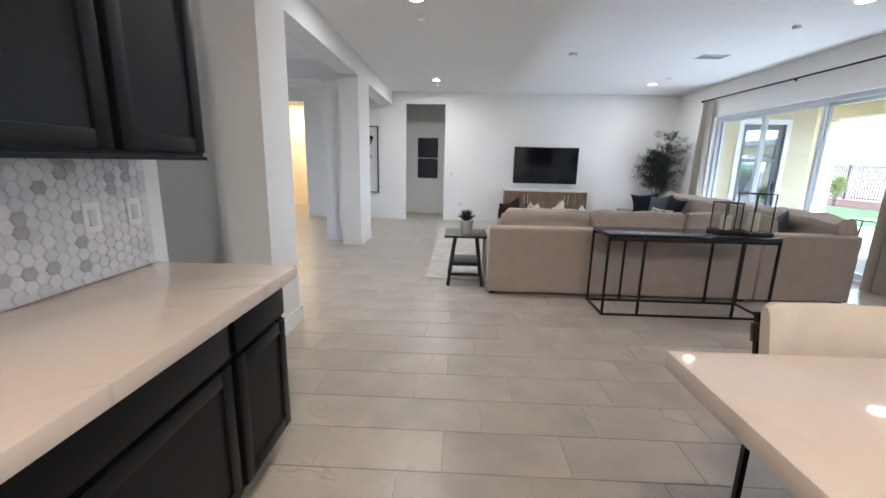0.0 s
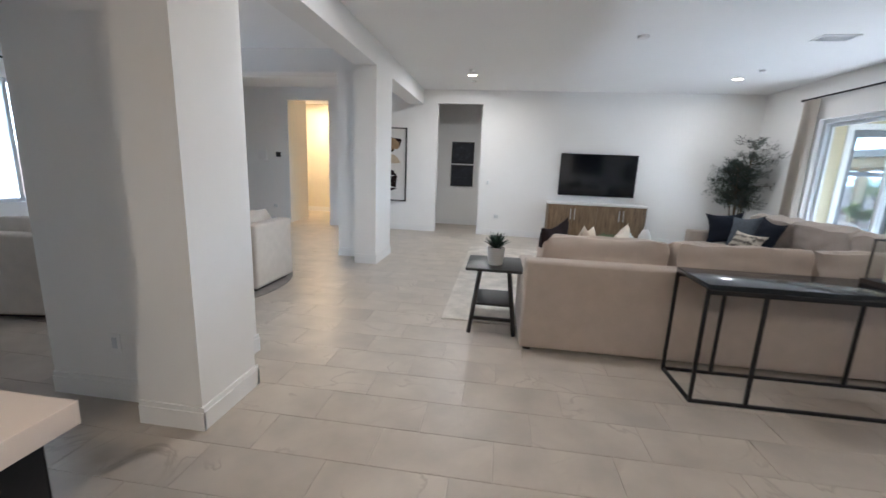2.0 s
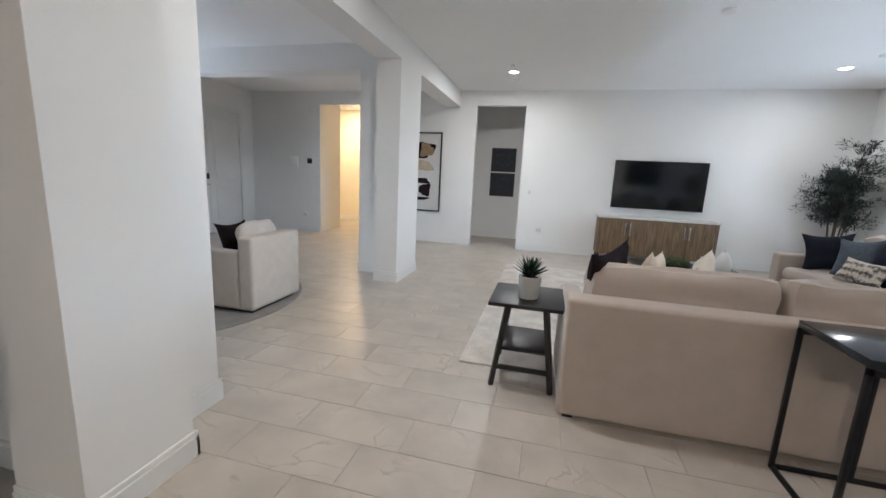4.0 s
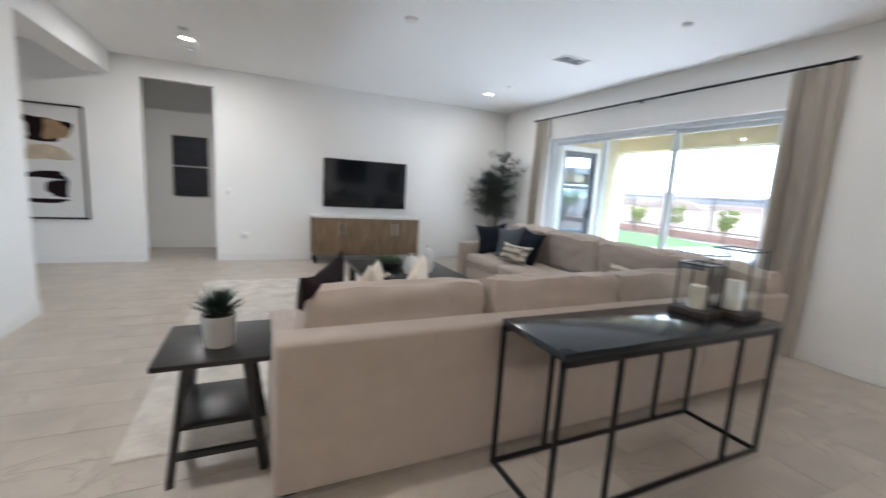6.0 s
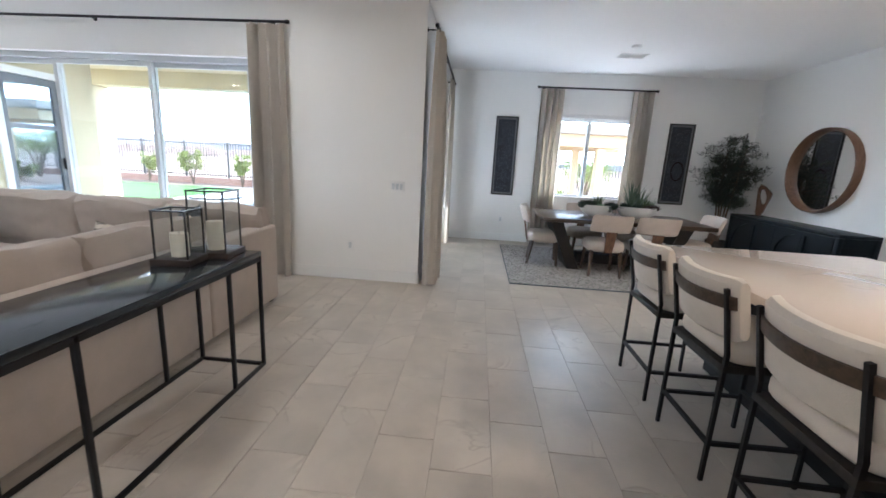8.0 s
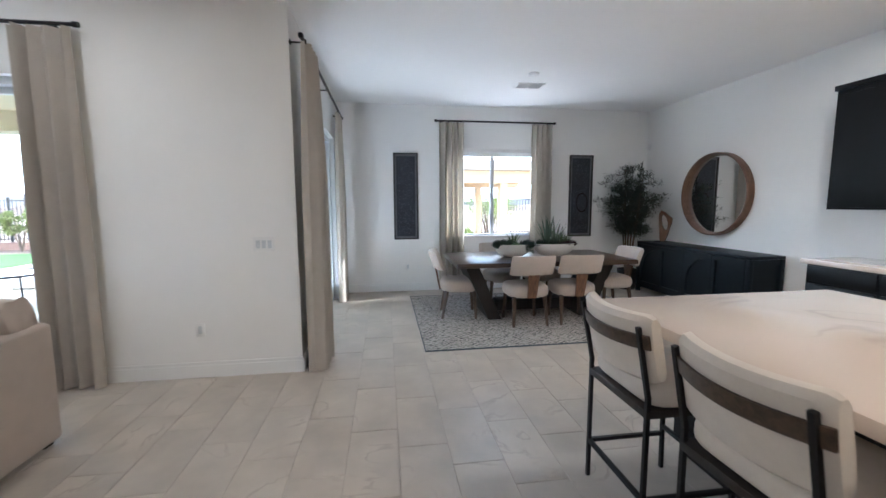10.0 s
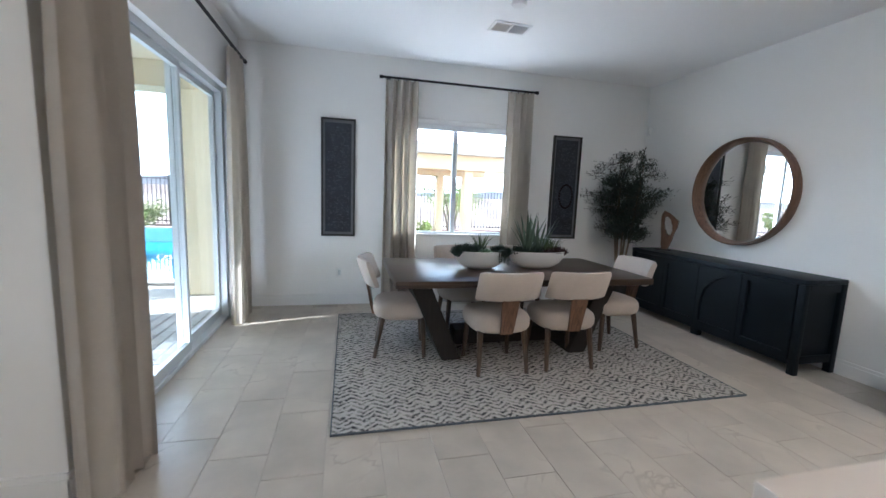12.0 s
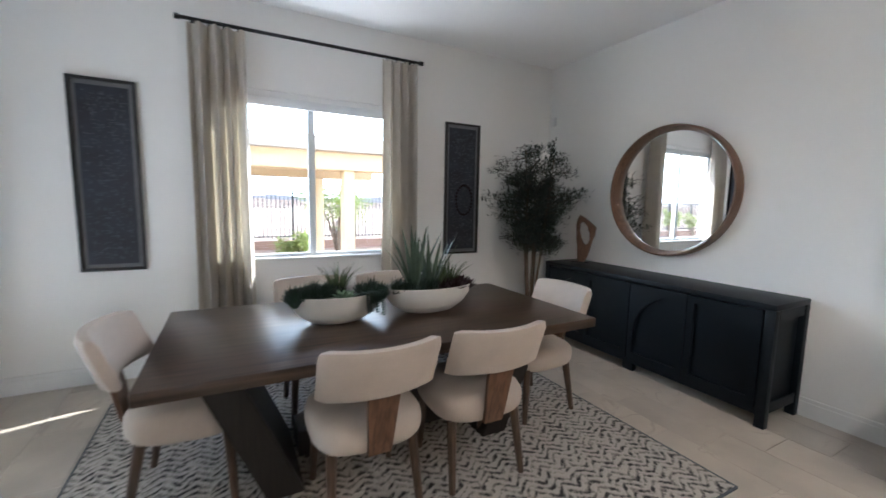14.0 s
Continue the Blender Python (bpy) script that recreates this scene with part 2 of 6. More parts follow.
def throw_pillow(w, h, t, seed=0, n=14):
    """A stuffed pillow in the xy plane: thin pointed corners, full middle, slack folds."""
    bm = bmesh.new()
    top, bot = [], []
    for j in range(n + 1):
        ra, rb = [], []
        for i in range(n + 1):
            x, y = -1 + 2 * i / n, -1 + 2 * j / n
            px, py = x * (1 - 0.19 * (1 - y * y)), y * (1 - 0.19 * (1 - x * x))
            f = ((1 - x * x) * (1 - y * y)) ** 0.42
            q = noise.noise(Vector((px * 2.4 + seed * 5.3, py * 2.4, seed))) * 0.012
            a = bm.verts.new((px * w / 2, py * h / 2, t / 2 * f + q * f))
            rim = i in (0, n) or j in (0, n)
            ra.append(a)
            rb.append(a if rim else bm.verts.new((px * w / 2, py * h / 2, -t / 2 * f + q * f)))
        top.append(ra)
        bot.append(rb)
    for j in range(n):
        for i in range(n):
            bm.faces.new((top[j][i], top[j][i + 1], top[j + 1][i + 1], top[j + 1][i]))
            c = [bot[j][i], bot[j + 1][i], bot[j + 1][i + 1], bot[j][i + 1]]
            bm.faces.new(c)
    return bm


def round_slab(hx, hy, z0, z1, power=3.6, edge=0.03, dome=0.0, n=40):
    """A padded slab with a rounded-square outline and rolled edges."""
    bm = bmesh.new()
    prof = [(-edge * 0.9, z0)] + [(-edge * (1 - math.sin(a)), z0 + edge * (1 - math.cos(a))) for a in (0.4, 0.8, 1.2, 1.57)] + \
           [(-edge * (1 - math.sin(a)), z1 - edge * (1 - math.cos(a))) for a in (1.57, 1.2, 0.8, 0.4, 0.0)] + [(-0.45 * hx, z1 + dome * 0.8), (-0.8 * hx, z1 + dome)]
    rings = []
    for d, z in prof:
        ring = []
        for k in range(n):
            a = 2 * math.pi * k / n
            c, s = math.cos(a), math.sin(a)
            ring.append(bm.verts.new(((hx + d) * math.copysign(abs(c) ** (2 / power), c), (hy + d * hy / hx) * math.copysign(abs(s) ** (2 / power), s), z)))
        rings.append(ring)
    for p, q in zip(rings, rings[1:]):
        for k in range(n):
            bm.faces.new((p[k], p[(k + 1) % n], q[(k + 1) % n], q[k]))
    bm.faces.new(list(reversed(rings[0])))
    bm.faces.new(rings[-1])
    return bm


# structure: floor, ceiling, walls
CH = 3.048
structure("floor", boxes((-6.4, -3.4, -0.2, 5.56, 13.6, -0.004), (5.56, -2.1, -0.2, 8.7, 3.62, -0.004)), GROUT, "grout bed under the stone-look floor tiles", "floor")
structure("ceiling", boxes((-6.4, -3.4, CH, 5.56, 13.6, CH + 0.25), (5.56, -2.1, CH, 8.7, 3.65, CH + 0.25)), CEIL, "flat white painted plaster ceiling", "ceiling")
structure("wall_roof", boxes((-6.5, -3.5, CH + 0.25, 5.6, 13.7, 4.0), (5.6, -2.2, CH + 0.25, 8.8, 3.75, 4.0)), STUCCO, "cream stucco parapet above the ceiling", "wall")

TVY, SLX, DSY, DFX, DRY = 10.52, 5.36, 3.45, 8.52, -1.92
WALLW = -6.2
structure("wall_north", boxes((WALLW, TVY, 0, -4.47, TVY + 0.14, CH), (-3.5, TVY, 0, -1.02, TVY + 0.14, CH), (-0.07, TVY, 0, SLX, TVY + 0.14, CH),
          (-4.47, TVY, 2.78, -3.5, TVY + 0.14, CH), (-1.02, TVY, 2.77, -0.07, TVY + 0.14, CH)), WALL, "white painted wall with two open doorways behind the television", "wall")
structure("wall_east", boxes((SLX, DSY, 0, SLX + 0.2, 5.40, CH), (SLX, 9.05, 0, SLX + 0.2, TVY + 0.14, CH), (SLX, 5.40, 2.42, SLX + 0.2, 9.05, CH)), WALL,
          "white painted wall round the living room's sliding door", "wall")
structure("wall_dining_north", boxes((SLX + 0.2, DSY, 0, 5.94, DSY + 0.2, CH), (8.10, DSY, 0, DFX + 0.15, DSY + 0.2, CH), (5.94, DSY, 2.42, 8.10, DSY + 0.2, CH)), WALL,
          "white painted wall round the dining room's sliding door", "wall")
WY0, WY1, WZ0, WZ1 = 0.13, 1.65, 0.89, 2.36
structure("wall_dining_east", boxes((DFX, DRY - 0.15, 0, DFX + 0.15, WY0, CH), (DFX, WY1, 0, DFX + 0.15, DSY, CH), (DFX, WY0, 0, DFX + 0.15, WY1, WZ0), (DFX, WY0, WZ1, DFX + 0.15, WY1, CH)), WALL,
          "pale painted dining room wall with a window", "wall")
structure("wall_south", boxes((-1.27, DRY - 0.15, 0, DFX, DRY, CH)), WALL, "white painted wall behind the buffet and kitchen", "wall")
structure("wall_kitchen_west", boxes((-1.27, DRY, 0, -1.13, 2.34, CH)), WALL, "white painted kitchen wall ending beside the worktop", "wall")
structure("wall_front_south", boxes((WALLW, 1.2, 0, -1.27, 1.34, CH)), WALL, "white painted wall of the front sitting room", "wall")
structure("wall_west", boxes((WALLW - 0.15, 1.2, 0, WALLW, 5.75, CH), (WALLW - 0.15, 7.07, 0, WALLW, 8.38, CH), (WALLW - 0.15, 10.1, 0, WALLW, TVY + 0.14, CH),
          (WALLW - 0.15, 5.75, 0, WALLW, 7.07, 0.72), (WALLW - 0.15, 5.75, 2.36, WALLW, 7.07, CH), (WALLW - 0.15, 8.38, 2.52, WALLW, 10.1, CH)), WALL, "white painted front wall with window and entry doors", "wall")
structure("wall_pier_1", boxes((-1.46, 3.34, 0, -1.09, 3.81, CH), (-2.2, 3.5, 0, -1.36, 4.25, CH - 0.002)), WALL, "white painted square wall pier by the kitchen", "wall")
structure("wall_pier_2", boxes((-1.66, 7.17, 0, -1.345, 7.95, 2.74), (-2.06, 7.55, 0, -1.655, 7.86, 2.738)), WALL, "white painted square wall pier with a stepped side", "wall")
structure("wall_beam", boxes((-1.66, 4.25, 2.74, -1.345, TVY, CH)), WALL, "white painted dropped beam over the openings", "beam")
structure("wall_header", boxes((WALLW, 7.55, 2.72, -1.66, 7.86, CH)), WALL, "white painted dropped header towards the entry", "beam")
structure("wall_hall", boxes((-1.9, 11.92, 0, 1.0, 12.06, CH), (-2.0, TVY + 0.14, 0, -1.9, 11.92, CH), (0.9, TVY + 0.14, 0, 1.0, 11.92, CH)), WALL, "grey-white wall of the bedroom hallway", "wall")
structure("wall_hall_side", boxes((-4.64, TVY + 0.14, 0, -4.49, 11.45, CH)), WALL, "white wall just inside the side hallway", "wall")
structure("wall_hall_warm", boxes((-5.6, 13.0, 0, -2.2, 13.14, CH), (-5.7, TVY + 0.14, 0, -5.6, 13.14, CH), (-2.3, TVY + 0.14, 0, -2.2, 13.0, CH)), WARM_WALL, "side hallway wall, tinted for its warm lamp light", "wall")


def baseboard(bm, x0, y0, x1, y1, nx, ny):
    """A stepped skirting along a wall's foot; (nx, ny) points into the room."""
    for t, h in ((0.016, 0.105), (0.010, 0.132)):
        if nx:
            box(bm, x0, y0, 0.0, x0 + nx * t, y1, h)
        else:
            box(bm, x0, y0, 0.0, x1, y0 + ny * t, h)


bm = bmesh.new()
for a in ((WALLW, TVY, -4.47, TVY, 0, -1), (-3.5, TVY, -1.02, TVY, 0, -1), (-0.07, TVY, SLX, TVY, 0, -1), (SLX, 3.44, SLX, 5.40, -1, 0), (SLX, 9.05, SLX, TVY, -1, 0),
          (SLX - 0.016, DSY, 5.94, DSY, 0, -1), (8.10, DSY, DFX, DSY, 0, -1), (DFX, DRY, DFX, DSY, -1, 0), (4.6, DRY, DFX, DRY, 0, 1),
          (-1.46, 3.34, -1.074, 3.34, 0, -1), (-1.09, 3.34, -1.09, 3.826, 1, 0), (-2.2, 3.5, -1.46, 3.5, 0, -1), (-1.36, 3.81, -1.36, 4.266, 1, 0),
          (-1.66, 7.17, -1.329, 7.17, 0, -1), (-1.345, 7.17, -1.345, 7.95, 1, 0), (-2.06, 7.55, -1.66, 7.55, 0, -1), (-1.36, 3.81, -1.074, 3.81, 0, 1),
          (WALLW, 6.2, WALLW, 8.3, 1, 0), (WALLW, 10.18, WALLW, TVY, 1, 0), (-1.9, 11.92, 0.9, 11.92, 0, -1), (-5.6, 13.0, -2.3, 13.0, 0, -1)):
    baseboard(bm, *a)
structure("baseboard", bm, TRIM, "white painted stepped skirting board", "baseboard")


# sliding doors and windows
def slider(name, label, m, width, height, panels):
    """A sliding glass door in its local xz plane, from x 0 to width."""
    ob = new(name)
    ob.matrix_basis = m
    tagged(ob, label, "sliding door", "", "structure")
    f = 0.06
    part("door_frame", boxes((0, -0.06, 0, f, 0.06, height), (width - f, -0.06, 0, width, 0.06, height), (f, -0.06, height - f, width - f, 0.06, height), (f, -0.06, 0, width - f, 0.06, 0.035)), VINYL, ob)
    w = (width - 2 * f) / panels
    for k in range(panels):
        y = 0.025 if k % 2 else -0.025
        x0, x1 = f + k * w - (0.02 if k else 0), f + (k + 1) * w + (0.02 if k < panels - 1 else 0)
        st = part("panel_frame", boxes((x0, y - 0.02, 0.04, x0 + 0.045, y + 0.02, height - f - 0.005), (x1 - 0.045, y - 0.02, 0.04, x1, y + 0.02, height - f - 0.005),
                  (x0 + 0.045, y - 0.02, height - f - 0.055, x1 - 0.045, y + 0.02, height - f - 0.005), (x0 + 0.045, y - 0.02, 0.04, x1 - 0.045, y + 0.02, 0.12)), VINYL, ob)
        g = part("pane", boxes((x0 + 0.045, y - 0.003, 0.12, x1 - 0.045, y + 0.003, height - f - 0.055)), GLASS, st)
        g.visible_shadow = False
    return ob


slider("door_1", "white framed three-panel sliding glass patio door", pose(SLX + 0.13, 5.40, 0, 0, 0, 90), 3.65, 2.42, 3)
slider("door_2", "white framed two-panel sliding glass door to the patio", pose(5.94, DSY + 0.12, 0), 2.16, 2.42, 2)


def window(name, label, m, width, z0, z1, lights):
    ob = new(name)
    ob.matrix_basis = m
    tagged(ob, label, "window", "", "structure")
    f = 0.05
    part("window_frame", boxes((0, -0.03, z0, f, 0.03, z1), (width - f, -0.03, z0, width, 0.03, z1), (f, -0.03, z0, width - f, 0.03, z0 + f), (f, -0.03, z1 - f, width - f, 0.03, z1),
         *[(width * k / lights - 0.03, -0.025, z0 + f, width * k / lights + 0.03, 0.025, z1 - f) for k in range(1, lights)]), VINYL, ob)
    for k in range(lights):
        a, b = width * k / lights + (f if k == 0 else 0.03), width * (k + 1) / lights - (f if k == lights - 1 else 0.03)
        g = part("pane", boxes((a, -0.003, z0 + f, b, 0.003, z1 - f)), GLASS, ob)
        g.visible_shadow = False
    return ob


window("window_1", "white framed sliding dining room window with a raised blind", pose(DFX + 0.10, WY0, 0, 0, 0, 90), WY1 - WY0, WZ0, WZ1, 2)
window("window_2", "white framed front window", pose(WALLW - 0.08, 5.75, 0, 0, 0, 90), 1.32, 0.72, 2.36, 2)
structure("window_sill", boxes((DFX - 0.025, WY0 - 0.0, WZ0 + 0.001, DFX + 0.07, WY1, WZ0 + 0.022), bevel=0.004), TRIM, "white painted window sill", "sill")

# outdoors: ground, patio, pool, fence, planting, distance
PAVER = material("grey_paver", (0.36, 0.345, 0.32), 0.9, var=0.2, scale=7, bump=0.4, bump_scale=60, rand=0.5)
DECK = material("pool_deck_concrete", (0.47, 0.44, 0.40), 0.9, var=0.08, scale=2, bump=0.3, bump_scale=80)
DIRT = material("desert_gravel", (0.30, 0.20, 0.145), 0.95, var=0.2, scale=1.2, bump=0.6, bump_scale=25)
TURF = material("artificial_turf", (0.075, 0.21, 0.022), 0.9, var=0.2, scale=5, bump=0.6, bump_scale=120)
WATER = material("pool_water", (0.02, 0.30, 0.50), 0.05, var=0.1, scale=2, bump=0.15, bump_scale=6)
POOL_TILE = material("pool_plaster", (0.20, 0.48, 0.58), 0.5, var=0.1, scale=9)
FENCE = material("dark_fence_metal", (0.03, 0.028, 0.026), 0.5, 0.3, var=0.1, scale=9)
BLOCK = material("red_brown_block", (0.27, 0.16, 0.12), 0.9, var=0.15, scale=5, bump=0.4, bump_scale=40, rand=0.5)
BARK = material("bark", (0.14, 0.10, 0.07), 0.9, var=0.3, scale=20, bump=0.6, bump_scale=50)
LEAF_OUT = material("desert_leaves", (0.19, 0.19, 0.08), 0.7, var=0.35, scale=14, rand=0.2)
for m in (LEAF_OUT,):
    n, l = m.node_tree.nodes, m.node_tree.links
    tl, mx = n.new("ShaderNodeBsdfTranslucent"), n.new("ShaderNodeMixShader")
    tl.inputs[0].default_value, mx.inputs[0].default_value = (0.22, 0.30, 0.07, 1), 0.5
    l.new(n["Principled BSDF"].outputs[0], mx.inputs[1])
    l.new(tl.outputs[0], mx.inputs[2])
    l.new(mx.outputs[0], n["Material Output"].inputs[0])
FAR_HOUSE = material("far_house_stucco", (0.45, 0.40, 0.34), 0.95, var=0.1, scale=0.6)
FAR_ROOF = material("far_roof_tile", (0.20, 0.14, 0.11), 0.9, var=0.15, scale=2)
HILL = material("far_hill", (0.30, 0.27, 0.27), 1.0, var=0.15, scale=0.02)

structure("ground", boxes((-400, -400, -0.60, 10.2, 3.0, -0.16), (-400, 13.8, -0.60, 700, 700, -0.16), (16.6, -400, -0.60, 700, 13.8, -0.16), (10.2, -400, -0.60, 16.6, 3.0, -0.16),
          (-400, 3.0, -0.6, 5.0, 13.8, -0.16)), DIRT, "brown desert gravel ground", "ground")
structure("ground_deck", boxes((5.0, 3.0, -0.6, 10.2, 13.8, -0.075), (10.2, 9.3, -0.6, 16.6, 13.8, -0.075), (10.2, 3.0, -0.6, 16.6, 4.0, -0.075)), DECK, "pale concrete pool deck", "pavement")
structure("lawn", boxes((10.9, 12.0, -0.10, 16.1, 19.0, -0.052)), TURF, "bright green artificial lawn", "lawn")
structure("water", boxes((10.2, 4.0, -0.60, 16.6, 9.3, -0.19)), WATER, "blue swimming pool water", "water")
structure("pool_coping", boxes((10.05, 3.85, -0.07, 10.35, 9.45, -0.03), (10.35, 9.15, -0.07, 16.6, 9.45, -0.03), (16.45, 3.85, -0.20, 16.75, 9.45, 0.22), (10.35, 3.85, -0.07, 16.45, 4.15, -0.03), bevel=0.01), DECK, "pale pool coping and raised far edge", "pool edge")
structure("pool_wall", boxes((16.40, 4.15, -0.3, 16.449, 9.15, 0.18)), POOL_TILE, "turquoise tiled pool edge", "pool edge")

# pavers outside the dining door
pav = bpy.data.objects["ground_deck"]
paver_me = mesh_of("paver", boxes((0.004, 0.004, -0.02, 0.216, 0.116, 0.0), bevel=0.008, seg=1), PAVER)
for i in range(13):
    for j in range(13):
        p = new("paver", paver_me)
        p.location, p.parent = (5.66 + i * 0.22 + (j % 2) * 0.11, 3.70 + j * 0.12, -0.052), pav

# covered patio
structure("patio_roof", boxes((5.56, 3.66, 2.98, 9.9, 12.4, 3.3)), STUCCO, "cream stucco patio ceiling", "roof")
structure("patio_beam", boxes((9.45, 3.66, 2.66, 9.9, 12.4, 2.98)), STUCCO, "cream stucco patio beam", "beam")
for n, (x0, y0, x1, y1) in enumerate(((9.40, 3.95, 9.95, 4.50), (9.40, 11.38, 9.95, 11.95))):
    structure("patio_column_%d" % (n + 1), boxes((x0, y0, -0.075, x1, y1, 2.659), bevel=0.02), STUCCO, "square cream stucco patio column", "column")
structure("wall_wing", boxes((5.56, 10.2, -0.075, 6.72, 10.4, 2.98), (7.66, 10.2, -0.075, 8.3, 10.4, 2.98), (6.72, 10.2, 2.42, 7.66, 10.4, 2.98), (8.1, 10.4, -0.075, 8.3, 12.4, 2.98)), STUCCO, "cream stucco wall of the bedroom wing", "wall")
# added black sheet: the unlit room's darkness is in its colour
structure("wing_dark_sheet", boxes((6.3, 11.4, -0.075, 8.1, 11.5, 2.98)), DARK_CAB, "black sheet standing in for the dim room behind the wing door", "wall")
DARK_GLASS = material("tinted_glass", (0.36, 0.43, 0.50), 0.03, 0.9, var=0.02)
wd = tagged(new("door_3"), "dark framed glass patio door with white trim", "glass door", "", "structure")
wd.matrix_basis = pose(6.72, 10.2, -0.075)
GREY_METAL = material("grey_door_paint", (0.15, 0.16, 0.175), 0.45, var=0.08, scale=9)
part("door_trim", boxes((-0.10, -0.03, 0, 0.0, 0.05, 2.60), (0.94, -0.03, 0, 1.04, 0.05, 2.60), (0.0, -0.03, 2.495, 0.94, 0.05, 2.60)), TRIM, wd)
part("door_frame", boxes((0, 0.03, 0, 0.11, 0.09, 2.49), (0.83, 0.03, 0, 0.94, 0.09, 2.49), (0.11, 0.03, 2.37, 0.83, 0.09, 2.49), (0.11, 0.03, 0, 0.83, 0.09, 0.2), (0.11, 0.03, 1.66, 0.83, 0.09, 1.74)), GREY_METAL, wd)
part("pane", boxes((0.11, 0.055, 0.2, 0.83, 0.065, 1.66)), DARK_GLASS, wd)
part("pane", boxes((0.11, 0.055, 1.74, 0.83, 0.065, 2.37)), DARK_GLASS, wd)
part("door_handle", boxes((0.86, -0.02, 1.0, 0.88, 0.03, 1.2), bevel=0.004), BLACK_METAL, wd)


def fence(x0, y0, x1, y1, panels, base):
    """Wrought-iron fence: posts, two rails a panel and thin pickets."""
    ob = thing("fence", "dark metal picket fence standing behind the pool and lawn", "fence", x0, y0, base)
    d = Vector((x1 - x0, y1 - y0, 0))
    for k in range(panels + 1):
        p = d * k / panels
        part("post", boxes((p.x - 0.035, p.y - 0.035, 0, p.x + 0.035, p.y + 0.035, 1.65)), FENCE, ob)
    for k in range(panels):
        a, b = d * k / panels, d * (k + 1) / panels
        for z in (0.12, 1.52):
            bm = bmesh.new()
            bar(bm, (a.x, a.y, z), (b.x, b.y, z), 0.035)
            part("rail", bm, FENCE, ob)
        bm = bmesh.new()
        n = int((b - a).length / 0.125)
        for q in range(1, n):
            p = a + (b - a) * q / n
            bar(bm, (p.x, p.y, 0.02), (p.x, p.y, 1.60), 0.022)
        tagged(part("pickets", bm, FENCE, ob), "", "", "", "stuff")
    return ob


fence(18.7, -8.52, 18.7, 24.6, 16, 0.12)
fence(18.7, 24.6, -2, 26, 10, 0.12)
structure("block_wall", boxes((18.5, -8.6, -0.2, 18.9, 26.2, 0.12), (-2, 25.8, -0.2, 18.5, 26.2, 0.12)), BLOCK, "low red-brown block wall below the fence", "wall")


def leaf_cloud(bm, centre, radius, count, size, rng, flat=0.6):
    """Many small leaf blades scattered unevenly in a clump."""
    for _ in range(count):
        v = Vector((rng.gauss(0, 1), rng.gauss(0, 1), rng.gauss(0, 1)))
        v = v.normalized() * radius * (rng.random() ** 0.45)
        v.z *= flat + 0.4 * rng.random()
        s = size * (0.6 + 0.8 * rng.random())
        m = Matrix.Translation(Vector(centre) + v) @ Euler((rng.uniform(-1.2, 1.2), rng.uniform(-1.2, 1.2), rng.uniform(0, 6.3))).to_matrix().to_4x4()
        q = [bm.verts.new(m @ Vector(p)) for p in ((0, -s, 0), (s * 0.32, 0, s * 0.1), (0, s, 0), (-s * 0.32, 0, s * 0.1))]
        bm.faces.new(q)


def shrub(x, y, z, h, w, seed, label, stem=0.3, leaves=900, size=0.06, name="shrub", cat="shrub"):
    rng = random.Random(seed)
    ob = thing(name, label, cat, x, y, z)
    bm = bmesh.new()
    lm = bmesh.new()
    for k in range(6):
        a = rng.uniform(0, 6.3)
        tip = Vector((math.cos(a) * w * 0.35, math.sin(a) * w * 0.35, h * rng.uniform(0.6, 0.9)))
        mid = Vector((tip.x * 0.3, tip.y * 0.3, h * stem))
        tube(bm, (0, 0, -0.02), mid, 0.03 * h / 1.5, 6, 0.02 * h / 1.5)
        tube(bm, mid, tip, 0.02 * h / 1.5, 6, 0.006)
        for q in range(3):
            c = mid.lerp(tip, 0.4 + 0.3 * q) + Vector((rng.uniform(-1, 1), rng.uniform(-1, 1), rng.uniform(-0.5, 0.5))) * w * 0.12
            leaf_cloud(lm, c, w * rng.uniform(0.15, 0.28), leaves // 18, size, rng)
    part("trunk", bm, BARK, ob)
    part("crown", lm, LEAF_OUT, ob, smooth=False)
    return ob


for k, (x, y, h, w) in enumerate(((18.0, 17.6, 1.5, 0.9), (18.0, 15.5, 1.7, 0.9), (18.0, 13.2, 1.5, 0.8), (18.0, 11.2, 1.4, 0.9), (17.9, 20.0, 1.4, 0.9), (17.9, 8.6, 1.1, 1.3), (17.8, 6.4, 0.8, 1.2), (17.6, 2.2, 0.8, 1.3), (15.0, 0.28, 0.8, 0.8))):
    shrub(x, y, -0.16, h, w, 20 + k, "leafy green young shrub in the gravel by the fence", 0.25, 900, 0.07)
for k, (x, y, h, w) in enumerate(((17.0, -1.3, 2.7, 2.5), (17.3, -5.0, 2.6, 2.2), (17.4, 3.3, 1.5, 1.5))):
    shrub(x, y, -0.16, h, w, 50 + k, "small feathery desert tree with a pale green crown", 0.35, 2600, 0.055, "tree", "tree")

# shade structure beyond the dining window
PERG = material("tan_stucco", (0.62, 0.48, 0.30), 0.95, var=0.05, scale=3, bump=0.4, bump_scale=80)
ram = thing("ramada", "tan stucco garden shade structure with a flat roof", "ramada", 12.6, 0.6, -0.16)
part("roof", boxes((-0.6, -2.6, 2.48, 3.2, 4.2, 2.72)), FAR_HOUSE, ram)
part("beam", boxes((-0.4, -2.4, 2.16, 0.1, 4.0, 2.478)), PERG, ram)
part("beam", boxes((2.5, -2.4, 2.16, 3.0, 4.0, 2.478)), PERG, ram)
